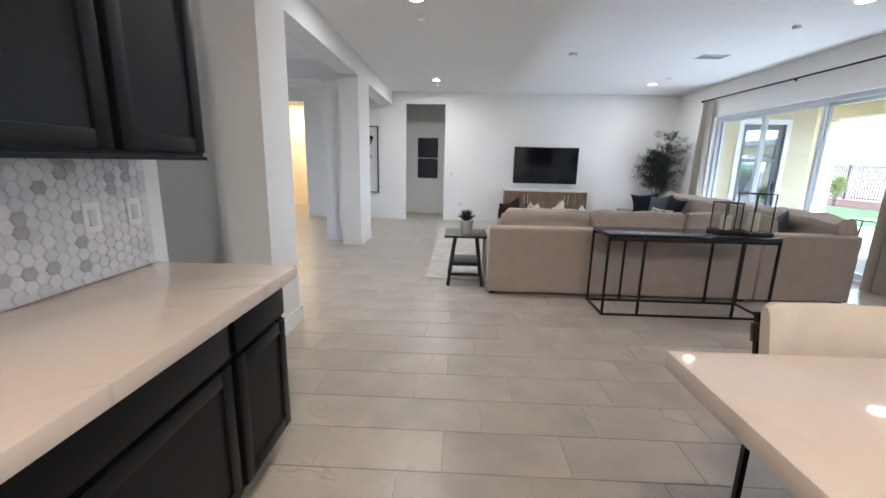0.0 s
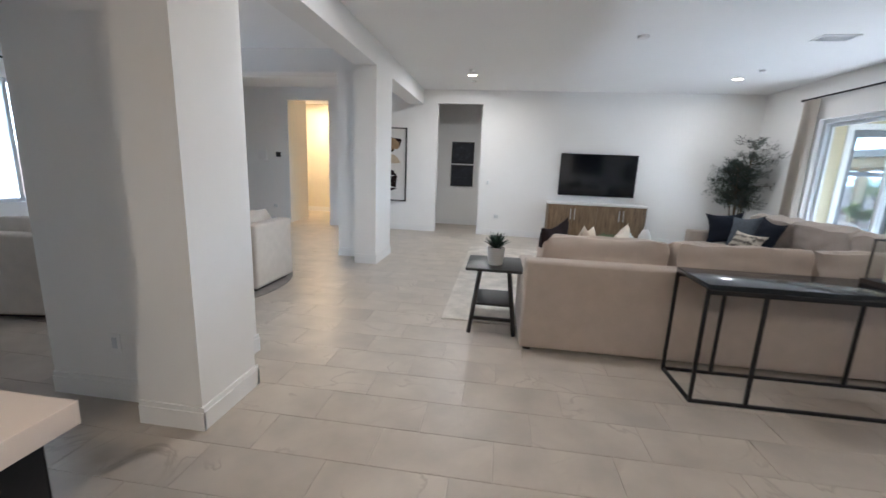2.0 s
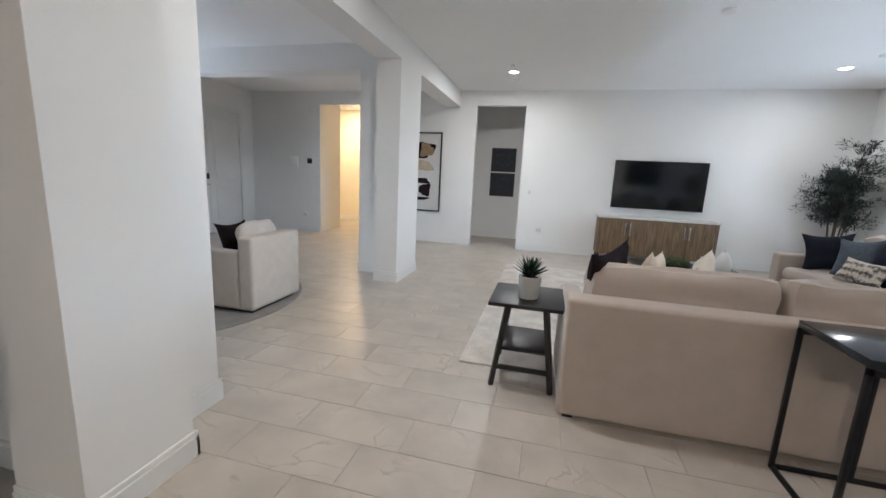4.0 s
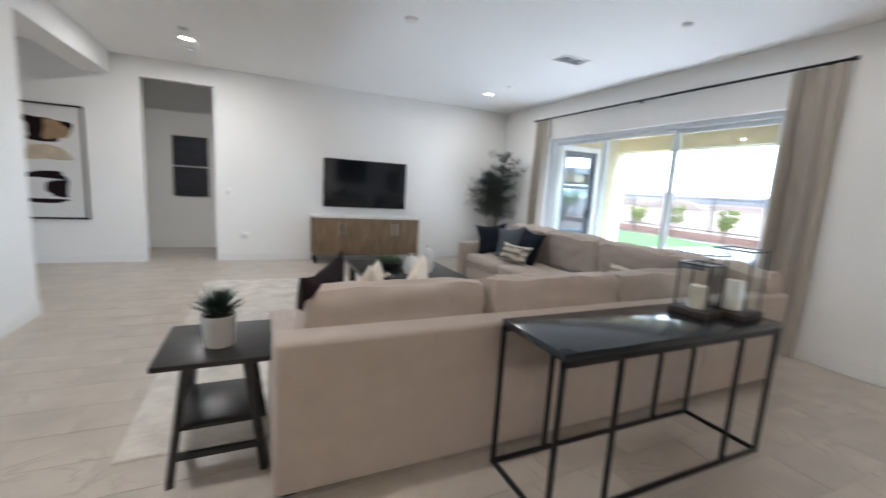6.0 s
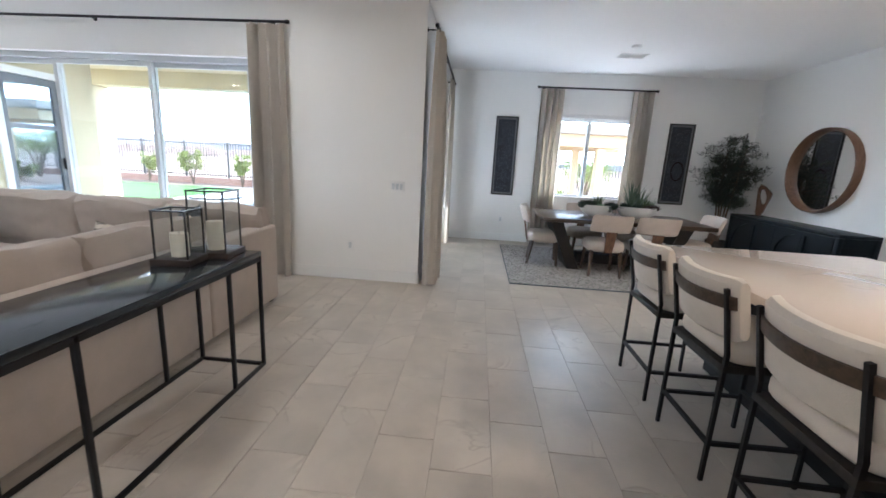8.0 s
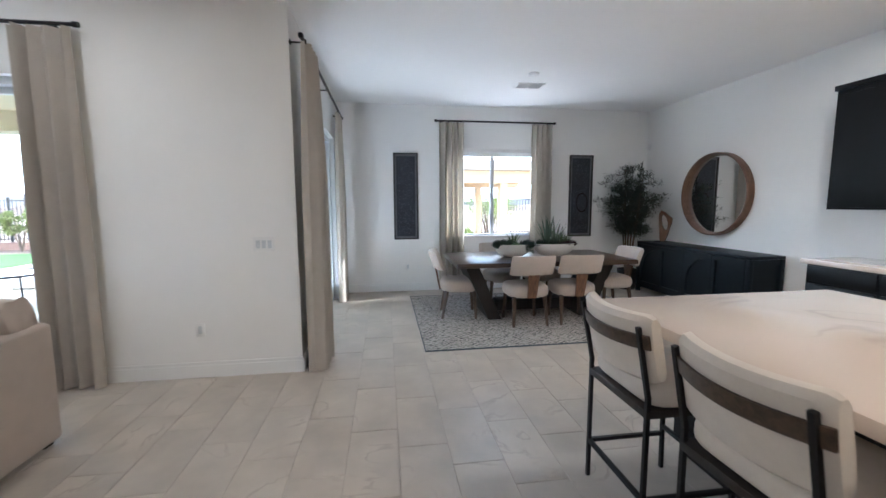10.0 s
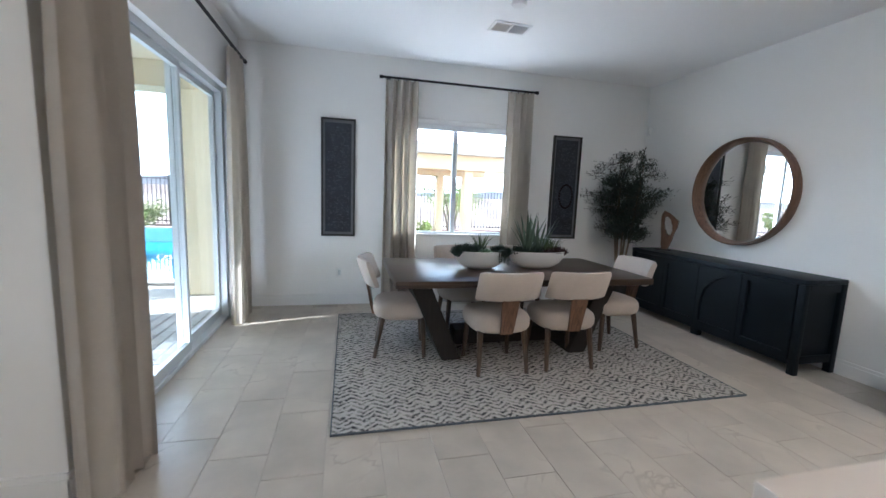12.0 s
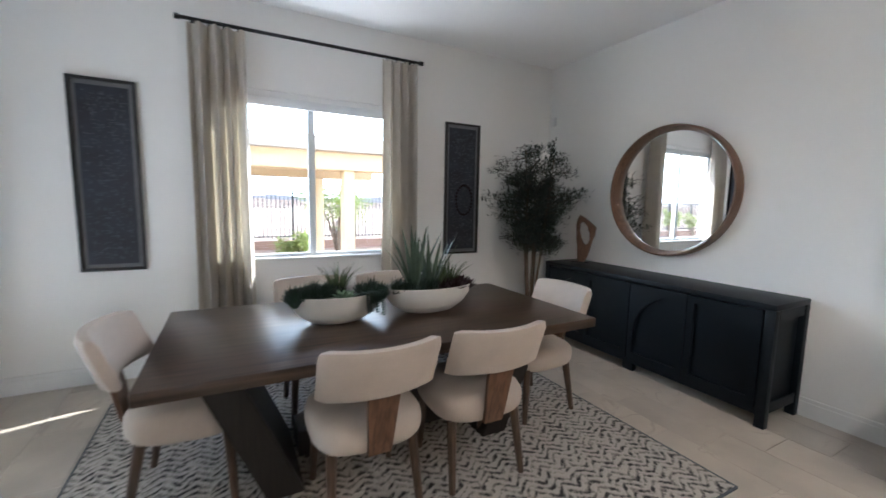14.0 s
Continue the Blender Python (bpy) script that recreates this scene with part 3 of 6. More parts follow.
for px, py in ((-0.3, -1.04), (2.6, -1.04)):
    part("post", boxes((px, py - 0.1, 0, px + 0.3, py + 0.1, 2.159), bevel=0.01), PERG, ram)

# houses and hills far off
rng = random.Random(4)
for k in range(16):
    a = radians(-14 + k * 7.2 + rng.uniform(-2, 2))
    r = rng.uniform(95, 140)
    w, d, h = rng.uniform(12, 18), rng.uniform(9, 13), rng.uniform(2.9, 3.6)
    hs = thing("far_house", "distant low stucco house with a tiled roof", "house", r * math.cos(a), r * math.sin(a), -3.5, math.degrees(a) + rng.uniform(-20, 20))
    part("wall", boxes((-d / 2, -w / 2, 0, d / 2, w / 2, h)), FAR_HOUSE, hs)
    bm = bmesh.new()
    vs = [bm.verts.new(p) for p in ((-d / 2 - 0.5, -w / 2 - 0.5, h), (d / 2 + 0.5, -w / 2 - 0.5, h), (d / 2 + 0.5, w / 2 + 0.5, h), (-d / 2 - 0.5, w / 2 + 0.5, h), (0, -w / 4, h + 1.8), (0, w / 4, h + 1.8))]
    for f in ((0, 1, 4), (1, 2, 5, 4), (2, 3, 5), (3, 0, 4, 5), (3, 2, 1, 0)):
        bm.faces.new([vs[q] for q in f])
    part("roof", bm, FAR_ROOF, hs, smooth=False)
    for q in (-0.3, 0.0, 0.28):
        part("window", boxes((-d / 2 - 0.03, q * w - 0.6, 1.0, -d / 2 + 0.05, q * w + 0.6, 2.1)), DARK_GLASS, hs)
bm = bmesh.new()
rows = []
for k in range(121):
    a = radians(-40 + k * 1.6)
    h = 22 + 26 * noise.fractal(Vector((k * 0.09, 3.1, 0)), 1.0, 2.0, 5)
    rows.append((bm.verts.new((1500 * math.cos(a), 1500 * math.sin(a), -6)), bm.verts.new((1500 * math.cos(a), 1500 * math.sin(a), max(8, h)))))
for p, q in zip(rows, rows[1:]):
    bm.faces.new((p[0], q[0], q[1], p[1]))
structure("backdrop", bm, HILL, "hazy low desert hills on the horizon", "backdrop")

# glowing ring for the low sky all round, beyond the hills, added to light the rooms
SKY_GLOW = glowing("sky_glow_ring", (0.86, 0.94, 1.0), 2.4)
bm = bmesh.new()
bmesh.ops.create_cone(bm, cap_ends=False, segments=64, radius1=1700, radius2=1700, depth=760, matrix=Matrix.Translation((0, 0, 350)))
structure("backdrop_sky", bm, SKY_GLOW, "glowing white ring round the horizon, added as sky light", "backdrop")

bt = thing("patio_table", "round glass-topped black metal patio table", "table", 7.3, 7.2, -0.075)
bm = bmesh.new()
rings = [[bm.verts.new((q * math.cos(2 * math.pi * k / 40), q * math.sin(2 * math.pi * k / 40), z)) for k in range(40)] for q, z in ((0.38, 0.70), (0.40, 0.70), (0.40, 0.725), (0.38, 0.725))]
for p, q in zip(rings, rings[1:] + rings[:1]):
    for k in range(40):
        bm.faces.new((p[k], p[(k + 1) % 40], q[(k + 1) % 40], q[k]))
part("rim", bm, BLACK_METAL, bt)
part("glass_top", lathe(bmesh.new(), [(0.379, 0.712), (0.379, 0.72)], 40), GLASS, bt)
for k in range(3):
    bm = bmesh.new()
    a = k * 2.094 + 0.4
    tube(bm, (0.36 * math.cos(a), 0.36 * math.sin(a), 0.0), (0.30 * math.cos(a), 0.30 * math.sin(a), 0.70), 0.012, 8)
    part("leg", bm, BLACK_METAL, bt)

# living room
LINEN = material("beige_linen", (0.45, 0.385, 0.33), 0.95, var=0.06, scale=9, bump=0.35, bump_scale=420, sheen=0.15)
CREAM = material("cream_boucle", (0.62, 0.56, 0.49), 0.95, var=0.06, scale=10, bump=0.4, bump_scale=260, sheen=0.1)
CHAIR_CLOTH = material("oatmeal_chair_cloth", (0.48, 0.415, 0.36), 0.95, var=0.06, scale=10, bump=0.35, bump_scale=300, sheen=0.1)
CURTAIN = material("oatmeal_linen_curtain", (0.49, 0.45, 0.40), 0.95, var=0.07, scale=8, bump=0.3, bump_scale=350)
def sheer(m, share, colour):
    """Lets some light pass through a cloth."""
    n, l = m.node_tree.nodes, m.node_tree.links
    tl, mx = n.new("ShaderNodeBsdfTranslucent"), n.new("ShaderNodeMixShader")
    tl.inputs[0].default_value, mx.inputs[0].default_value = (*colour, 1), share
    l.new(n["Principled BSDF"].outputs[0], mx.inputs[1])
    l.new(tl.outputs[0], mx.inputs[2])
    l.new(mx.outputs[0], n["Material Output"].inputs[0])


sheer(CURTAIN, 0.15, (0.66, 0.58, 0.42))
DARK_PILLOW = material("dark_brown_velvet", (0.014, 0.008, 0.009), 0.9, var=0.3, scale=9, spec=0.15)
NAVY_PILLOW = material("navy_cotton", (0.012, 0.015, 0.024), 0.9, spec=0.2, var=0.2, scale=9, bump=0.2, bump_scale=300)
GREY_PILLOW = material("slate_grey_cotton", (0.085, 0.10, 0.12), 0.9, var=0.25, scale=30, bump=0.2, bump_scale=300)
IVORY = material("ivory_cotton", (0.68, 0.60, 0.48), 0.9, var=0.08, scale=14, bump=0.3, bump_scale=200)
BLACK_WOOD = wood("black_stained_wood", (0.008, 0.008, 0.008), (0.022, 0.020, 0.019), 0.38)
SLATE = marbled("dark_slate_top", (0.020, 0.024, 0.030), (0.026, 0.030, 0.036), 0.12, 2.4, 0.02, 0.1)
CERAMIC = material("white_ceramic", (0.70, 0.69, 0.67), 0.4, var=0.04, scale=12, bump=0.15, bump_scale=90)
SOIL = material("potting_soil", (0.035, 0.026, 0.02), 0.95, var=0.3, scale=30, bump=0.7, bump_scale=60)
OAK = wood("weathered_mango_wood", (0.085, 0.052, 0.026), (0.26, 0.175, 0.095), 0.55, axis=2, scale=2.6)
SCREEN = material("tv_screen", (0.004, 0.005, 0.007), 0.08, var=0.05, spec=0.6)
PLASTIC = material("black_plastic", (0.012, 0.012, 0.013), 0.45, var=0.1, scale=20)
WAX = material("ivory_wax", (0.72, 0.66, 0.55), 0.5, var=0.04, scale=10)
RUST = material("dark_rusted_steel", (0.045, 0.032, 0.026), 0.6, 0.5, var=0.3, scale=18, bump=0.3, bump_scale=70)
CLEAR = clear("lantern_glass", (0.97, 0.98, 0.98), 0.0, 0.3)
SUCC = material("dark_succulent", (0.016, 0.034, 0.023), 0.5, var=0.35, scale=16, rand=0.2)
LEAF_DARK = material("dark_olive_leaves", (0.022, 0.036, 0.027), 0.55, var=0.6, scale=10)
LEAF_PALE = material("pale_green_succulent", (0.16, 0.25, 0.15), 0.5, var=0.3, scale=16)
ALOE = material("grey_green_aloe", (0.085, 0.125, 0.085), 0.5, var=0.3, scale=12)
BURGUNDY = material("burgundy_succulent", (0.030, 0.010, 0.012), 0.5, var=0.4, scale=16)
LEAF_GRASS = material("grassy_green_leaves", (0.075, 0.115, 0.045), 0.55, var=0.35, scale=14)


def striped(name, base, line, scale, axis=2, zig=0.0, rough=5.0, fine=26.0, lo=-0.5):
    """Woven cloth with broken stripes, straight or zigzag."""
    m = bpy.data.materials.new(name)
    m.use_nodes = True
    n, l, b = m.node_tree.nodes, m.node_tree.links, m.node_tree.nodes["Principled BSDF"]
    tc, sep, no = n.new("ShaderNodeTexCoord"), n.new("ShaderNodeSeparateXYZ"), n.new("ShaderNodeTexNoise")
    no.inputs["Scale"].default_value, no.inputs["Detail"].default_value = 9.0, 4
    l.new(tc.outputs["Object"], sep.inputs[0])
    l.new(tc.outputs["Object"], no.inputs["Vector"])

    def math_node(op, a, v=None, c=None):
        q = n.new("ShaderNodeMath")
        q.operation = op
        l.new(a, q.inputs[0])
        for k, w in ((1, v), (2, c)):
            if w is not None:
                if isinstance(w, (int, float)):
                    q.inputs[k].default_value = w
                else:
                    l.new(w, q.inputs[k])
        return q.outputs[0]

    s = sep.outputs[axis]
    if zig:
        z = math_node("PINGPONG", math_node("MULTIPLY_ADD", no.outputs["Fac"], 0.05, sep.outputs[1]), zig)
        s = math_node("MULTIPLY_ADD", z, 0.75, s)
    s = math_node("MULTIPLY_ADD", no.outputs["Fac"], 0.07, s)
    w = math_node("SINE", math_node("MULTIPLY", s, scale))
    n2 = n.new("ShaderNodeTexNoise")
    n2.inputs["Scale"].default_value, n2.inputs["Detail"].default_value = fine, 5
    l.new(tc.outputs["Object"], n2.inputs["Vector"])
    t = math_node("MULTIPLY_ADD", w, 0.75, math_node("MULTIPLY_ADD", n2.outputs["Fac"], rough, -0.5 * rough))
    mr, mx = n.new("ShaderNodeMapRange"), n.new("ShaderNodeMix")
    mr.inputs[1].default_value, mr.inputs[2].default_value = lo, lo + 1.4
    mx.data_type = "RGBA"
    mx.inputs[6].default_value, mx.inputs[7].default_value = (*base, 1), (*line, 1)
    l.new(t, mr.inputs[0])
    l.new(mr.outputs[0], mx.inputs[0])
    l.new(mx.outputs[2], b.inputs["Base Color"])
    b.inputs["Roughness"].default_value = 0.95
    bp = n.new("ShaderNodeBump")
    bp.inputs["Strength"].default_value, bp.inputs["Distance"].default_value = 0.6, 0.006
    l.new(t, bp.inputs["Height"])
    l.new(bp.outputs[0], b.inputs["Normal"])
    return m


STRIPE = striped("striped_wool", (0.60, 0.54, 0.44), (0.10, 0.085, 0.075), 75.0, 1)
RUG_L = material("cream_shag", (0.62, 0.58, 0.525), 0.98, var=0.22, scale=5, bump=1.0, bump_scale=130)
RUG_D = striped("grey_chevron_wool", (0.45, 0.42, 0.385), (0.028, 0.028, 0.031), 125.0, 0, 0.075, 5.6, 36.0, -0.2)
RUG_F = material("grey_round_rug", (0.27, 0.25, 0.23), 0.98, var=0.15, scale=7, bump=0.7, bump_scale=200)


def soft_box(x0, y0, z0, x1, y1, z1, r=0.04):
    bm = boxes((x0, y0, z0, x1, y1, z1))
    bmesh.ops.bevel(bm, geom=bm.edges[:], offset=r, segments=4, profile=0.5, affect="EDGES")
    return bm


def moved(bm, m):
    bm.transform(m)
    return bm


def sectional():
    s = thing("sectional_sofa", "beige linen L-shaped sectional sofa with loose back cushions", "sofa", 0, 0)
    part("back_frame", soft_box(0.63, 4.705, 0.03, 3.50, 4.88, 0.755, 0.03), LINEN, s)
    part("back_frame", soft_box(3.505, 4.705, 0.03, 4.50, 4.88, 0.755, 0.03), LINEN, s)
    bm = soft_box(4.36, 4.90, 0.03, 4.53, 8.74, 0.77, 0.035)
    part("back_frame", bm, LINEN, s)
    part("arm", soft_box(0.63, 4.885, 0.03, 0.78, 5.66, 0.61, 0.035), LINEN, s)
    part("arm", soft_box(3.50, 8.56, 0.03, 4.355, 8.74, 0.60, 0.035), LINEN, s)
    part("base", boxes((0.785, 4.885, 0.03, 3.56, 5.64, 0.27), bevel=0.015), LINEN, s)
    part("base", boxes((3.565, 4.905, 0.03, 4.355, 8.555, 0.27), bevel=0.015), LINEN, s)
    for k in range(3):
        part("seat_cushion", moved(cushion(0.92, 0.80, 0.19, 0.2, 8, k), Matrix.Translation((1.25 + 0.925 * k, 5.27, 0.265))), LINEN, s)
    for k in range(4):
        part("seat_cushion", moved(cushion(0.80, 0.90, 0.19, 0.2, 8, k + 5), Matrix.Translation((3.92, 5.33 + 0.92 * k, 0.265))), LINEN, s)
    tilt = Matrix.Rotation(radians(-10), 4, "X")
    for k, (x, w) in enumerate(((1.25, 1.01), (2.26, 0.99), (3.27, 1.0))):
        c = cushion(w, 0.485, 0.27, 0.13, 14, k + 11, 0.009)
        part("back_cushion", moved(c, Matrix.Translation((x, 4.87, 0.70)) @ tilt @ Matrix.Rotation(radians(90), 4, "X") @ Matrix.Translation((0, 0, -0.25))), LINEN, s)
    for k, y in enumerate((5.20, 6.10, 7.02, 7.95)):
        c = cushion(0.92, 0.47, 0.25, 0.15, 14, k + 21, 0.009)
        part("back_cushion", moved(c, Matrix.Translation((4.31, y, 0.69)) @ Matrix.Rotation(radians(90), 4, "Z") @ tilt @ Matrix.Rotation(radians(90), 4, "X") @ Matrix.Translation((0, 0, -0.05))), LINEN, s)
    for x, y in ((0.70, 4.78), (3.4, 4.78), (4.44, 4.78), (0.70, 5.58), (4.44, 8.66), (3.58, 8.66)):
        part("foot", boxes((x - 0.03, y - 0.03, 0.0, x + 0.03, y + 0.03, 0.032)), BLACK_WOOD, s)
    return s


sectional()


def pillow(x, y, z, w, mat, label, turn, lean, seed, h=None, spin=0.0):
    """A pillow whose middle is at x, y, z; it faces its turn and leans back."""
    ob = new("pillow", mesh_of("pillow", moved(throw_pillow(w, h or w, 0.16, seed), Matrix.Rotation(radians(spin), 4, "Z")), mat, True))
    ob.matrix_basis = pose(x, y, z, 0, 0, turn) @ pose(0, 0, 0, 90 - lean)
    return tagged(ob, label, "pillow", "sofa pillows")


# each stands on its lower edge and leans back on the cushions
pillow(0.88, 5.12, 0.75, 0.56, DARK_PILLOW, "dark brown velvet pillow standing at the sofa's end", 240, 5, 1, spin=-6)
pillow(1.17, 5.27, 0.725, 0.52, IVORY, "ivory cotton pillow with pointed corners", 248, 6, 3, spin=6)
pillow(1.46, 5.28, 0.725, 0.52, IVORY, "ivory cotton pillow with pointed corners", 244, 6, 4, spin=-7)
pillow(1.84, 5.28, 0.66, 0.50, IVORY, "ivory lumbar pillow on the sofa", 196, 14, 5, 0.42)
pillow(3.90, 8.36, 0.68, 0.50, NAVY_PILLOW, "navy cotton pillow in the sofa's end", -30, 16, 6, spin=8)
pillow(4.00, 8.02, 0.68, 0.50, GREY_PILLOW, "slate grey patterned pillow on the sofa", -70, 18, 7, spin=8)
pillow(4.02, 7.58, 0.67, 0.52, NAVY_PILLOW, "navy cotton pillow leaning on the sofa cushion", -88, 18, 8, spin=-6)
pillow(3.82, 7.62, 0.58, 0.62, STRIPE, "cream lumbar pillow with dark woven stripes", -84, 26, 9, 0.30)
pillow(4.02, 5.92, 0.60, 0.60, STRIPE, "cream lumbar pillow with dark woven stripes", -100, 22, 10, 0.32)
pillow(4.06, 5.30, 0.70, 0.50, GREY_PILLOW, "slate grey patterned pillow in the sofa's corner", -130, 16, 12, spin=10)


def console_table():
    t = thing("console_table", "black metal console table with a slate top behind the sofa", "console table", 1.70, 4.18)
    W, D, H, b = 1.57, 0.46, 0.80, 0.021
    part("top", boxes((0, 0, H - 0.035, W, D, H), bevel=0.004), SLATE, t)
    for y in (b / 2, D - b / 2):
        for x in (b / 2, 0.345, 1.235, W - b / 2):
            part("leg", boxes((x - b / 2, y - b / 2, b, x + b / 2, y + b / 2, H - 0.035), bevel=0.002), BLACK_METAL, t)
        part("rail", boxes((0, y - b / 2, 0, W, y + b / 2, b), bevel=0.002), BLACK_METAL, t)
        part("rail", boxes((0, y - b / 2, H - 0.066, W, y + b / 2, H - 0.0355), bevel=0.002), BLACK_METAL, t)
    for x in (b / 2, W - b / 2):
        part("rail", boxes((x - b / 2, b, 0, x + b / 2, D - b, b), bevel=0.002), BLACK_METAL, t)
    return t


console_table()


def lantern(x, y, w, h, cw, ch):
    t = thing("lantern", "dark metal framed glass lantern with an ivory pillar candle", "lantern", x, y, 0.80, 8, "lanterns on the console table")
    b, w2 = 0.008, w / 2
    part("tray", boxes((-w2 - 0.02, -w2 - 0.02, 0, w2 + 0.02, w2 + 0.02, 0.035), bevel=0.003), RUST, t)
    for sx in (-1, 1):
        for sy in (-1, 1):
            part("post", boxes((sx * w2 - b / 2, sy * w2 - b / 2, 0.035, sx * w2 + b / 2, sy * w2 + b / 2, h)), BLACK_METAL, t)
    bm = boxes((-w2 - b, -w2 - b / 2, h, w2 + b, -w2 + b / 2 + 0.008, h + b), (-w2 - b, w2 - b / 2 - 0.008, h, w2 + b, w2 + b / 2, h + b),
               (-w2 - b, -w2 + b, h, -w2 + b, w2 - b, h + b), (w2 - b, -w2 + b, h, w2 + b, w2 - b, h + b))
    part("rim", bm, BLACK_METAL, t)
    for d in ((-w2 + b, -w2 - 0.002, 0.036, w2 - b, -w2 + 0.001, h), (-w2 + b, w2 - 0.001, 0.036, w2 - b, w2 + 0.002, h), (-w2 - 0.002, -w2 + b, 0.036, -w2 + 0.001, w2 - b, h), (w2 - 0.001, -w2 + b, 0.036, w2 + 0.002, w2 - b, h)):
        part("pane", boxes(d), CLEAR, t)
    c = part("candle", lathe(bmesh.new(), [(cw, 0.036), (cw, ch), (cw * 0.96, ch + 0.006), (cw * 0.8, ch + 0.004), (0.01, ch - 0.002)], 24), WAX, t)
    bm = bmesh.new()
    tube(bm, (0, 0, ch - 0.004), (0.002, 0, ch + 0.014), 0.0015, 6)
    part("wick", bm, PLASTIC, c)
    return t


lantern(2.90, 4.44, 0.17, 0.29, 0.045, 0.16)
lantern(3.11, 4.37, 0.20, 0.385, 0.048, 0.20)


def side_table():
    t = thing("side_table", "black wooden A-frame side table with a lower shelf", "side table", 0.40, 5.22)
    part("top", boxes((-0.25, -0.27, 0.575, 0.25, 0.27, 0.60), bevel=0.004), BLACK_WOOD, t)
    for sx in (-1, 1):
        for sy in (-1, 1):
            bm = bmesh.new()
            bar(bm, (sx * 0.20, sy * 0.235, 0), (sx * 0.125, sy * 0.21, 0.575), 0.035, 0.03)
            part("leg", bm, BLACK_WOOD, t)
    part("shelf", boxes((-0.165, -0.215, 0.255, 0.165, 0.215, 0.275), bevel=0.003), BLACK_WOOD, t)
    for sy in (-1, 1):
        part("stretcher", boxes((-0.175, sy * 0.23 - 0.012, 0.125, 0.175, sy * 0.23 + 0.012, 0.155), bevel=0.002), BLACK_WOOD, t)
    return t


side_table()


def blade(bm, base, tip, w, bend=0.1, n=4):
    """A tapering pointed leaf from base to tip."""
    base, tip = Vector(base), Vector(tip)
    d = tip - base
    side = d.cross(Vector((0, 0, 1)))
    side = (side if side.length > 1e-4 else Vector((1, 0, 0))).normalized()
    up = side.cross(d).normalized()
    prev = None
    for k in range(n + 1):
        f = k / n
        c = base + d * f - up * 0 + Vector((0, 0, 1)) * (bend * math.sin(f * math.pi) * d.length)
        ww = w * (1 - f) ** 0.7 * (0.75 + 0.25 * math.sin(f * 3)) + 0.0005
        row = [bm.verts.new(c - side * ww), bm.verts.new(c - up * ww * 0.45), bm.verts.new(c + side * ww), bm.verts.new(c + up * ww * 0.12)]
        if prev:
            for q in range(4):
                bm.faces.new((prev[q], prev[(q + 1) % 4], row[(q + 1) % 4], row[q]))
        prev = row
    return bm


def rosette(bm, c, r, n, h, rng, w=0.02, layers=3, bend=0.15):
    """A rosette of fleshy leaves."""
    for j in range(layers):
        for k in range(n):
            a = 2 * math.pi * (k + 0.5 * (j % 2)) / n + rng.uniform(-0.15, 0.15)
            f = 1 - j / layers * 0.6
            t = Vector((math.cos(a) * r * f, math.sin(a) * r * f, h * (0.35 + 0.65 * (j + 0.6) / layers) * rng.uniform(0.85, 1.1)))
            blade(bm, c, Vector(c) + t, w, bend)


def potted_aloe(x, y, z):
    rng = random.Random(8)
    t = thing("potted_succulent", "dark green aloe in a white ceramic pot on the side table", "plant", x, y, z)
    part("pot", lathe(bmesh.new(), [(0.062, 0), (0.066, 0.01), (0.078, 0.15), (0.082, 0.155), (0.076, 0.157), (0.072, 0.13)], 28), CERAMIC, t)
    part("soil", lathe(bmesh.new(), [(0.070, 0.128), (0.071, 0.14), (0.03, 0.145)], 18), SOIL, t)
    bm = bmesh.new()
    rosette(bm, (0, 0, 0.14), 0.13, 10, 0.16, rng, 0.021, 4, 0.05)
    part("foliage", bm, SUCC, t)
    return t


potted_aloe(0.40, 5.16, 0.60)


def rug(name, label, x0, y0, x1, y1, mat, h=0.012, edge=None):
    bm = boxes((x0, y0, 0.0005, x1, y1, h))
    bmesh.ops.bevel(bm, geom=[e for e in bm.edges if all(v.co.z > 0.005 for v in e.verts)], offset=0.004, segments=2, affect="EDGES")
    ob = thing("rug", label, "rug", 0, 0)
    part("surface", bm, mat, ob)
    if edge:
        part("binding", boxes((x0 - 0.008, y0 - 0.008, 0.0006, x1 + 0.008, y0, h + 0.001), (x0 - 0.008, y1, 0.0006, x1 + 0.008, y1 + 0.008, h + 0.001), (x0 - 0.008, y0, 0.0006, x0, y1, h + 0.001), (x1, y0, 0.0006, x1 + 0.008, y1, h + 0.001)), edge, ob)
    return ob


rug("rug", "cream textured area rug under the sofa and coffee table", -0.08, 5.24, 3.46, 9.0, RUG_L, 0.014)


def coffee_table():
    t = thing("coffee_table", "low black coffee table with a dark top on the cream rug", "coffee table", 1.62, 6.95, 0.014)
    W, D, H = 1.16, 1.25, 0.405
    part("top", boxes((0, 0, H - 0.05, W, D, H), bevel=0.006), BLACK_WOOD, t)
    for x in (0.06, W - 0.06):
        for y in (0.06, D - 0.06):
            part("leg", boxes((x - 0.035, y - 0.035, 0, x + 0.035, y + 0.035, H - 0.05), bevel=0.003), BLACK_WOOD, t)
    part("shelf", boxes((0.1, 0.1, 0.10, W - 0.1, D - 0.1, 0.125), bevel=0.003), BLACK_WOOD, t)
    return t


coffee_table()


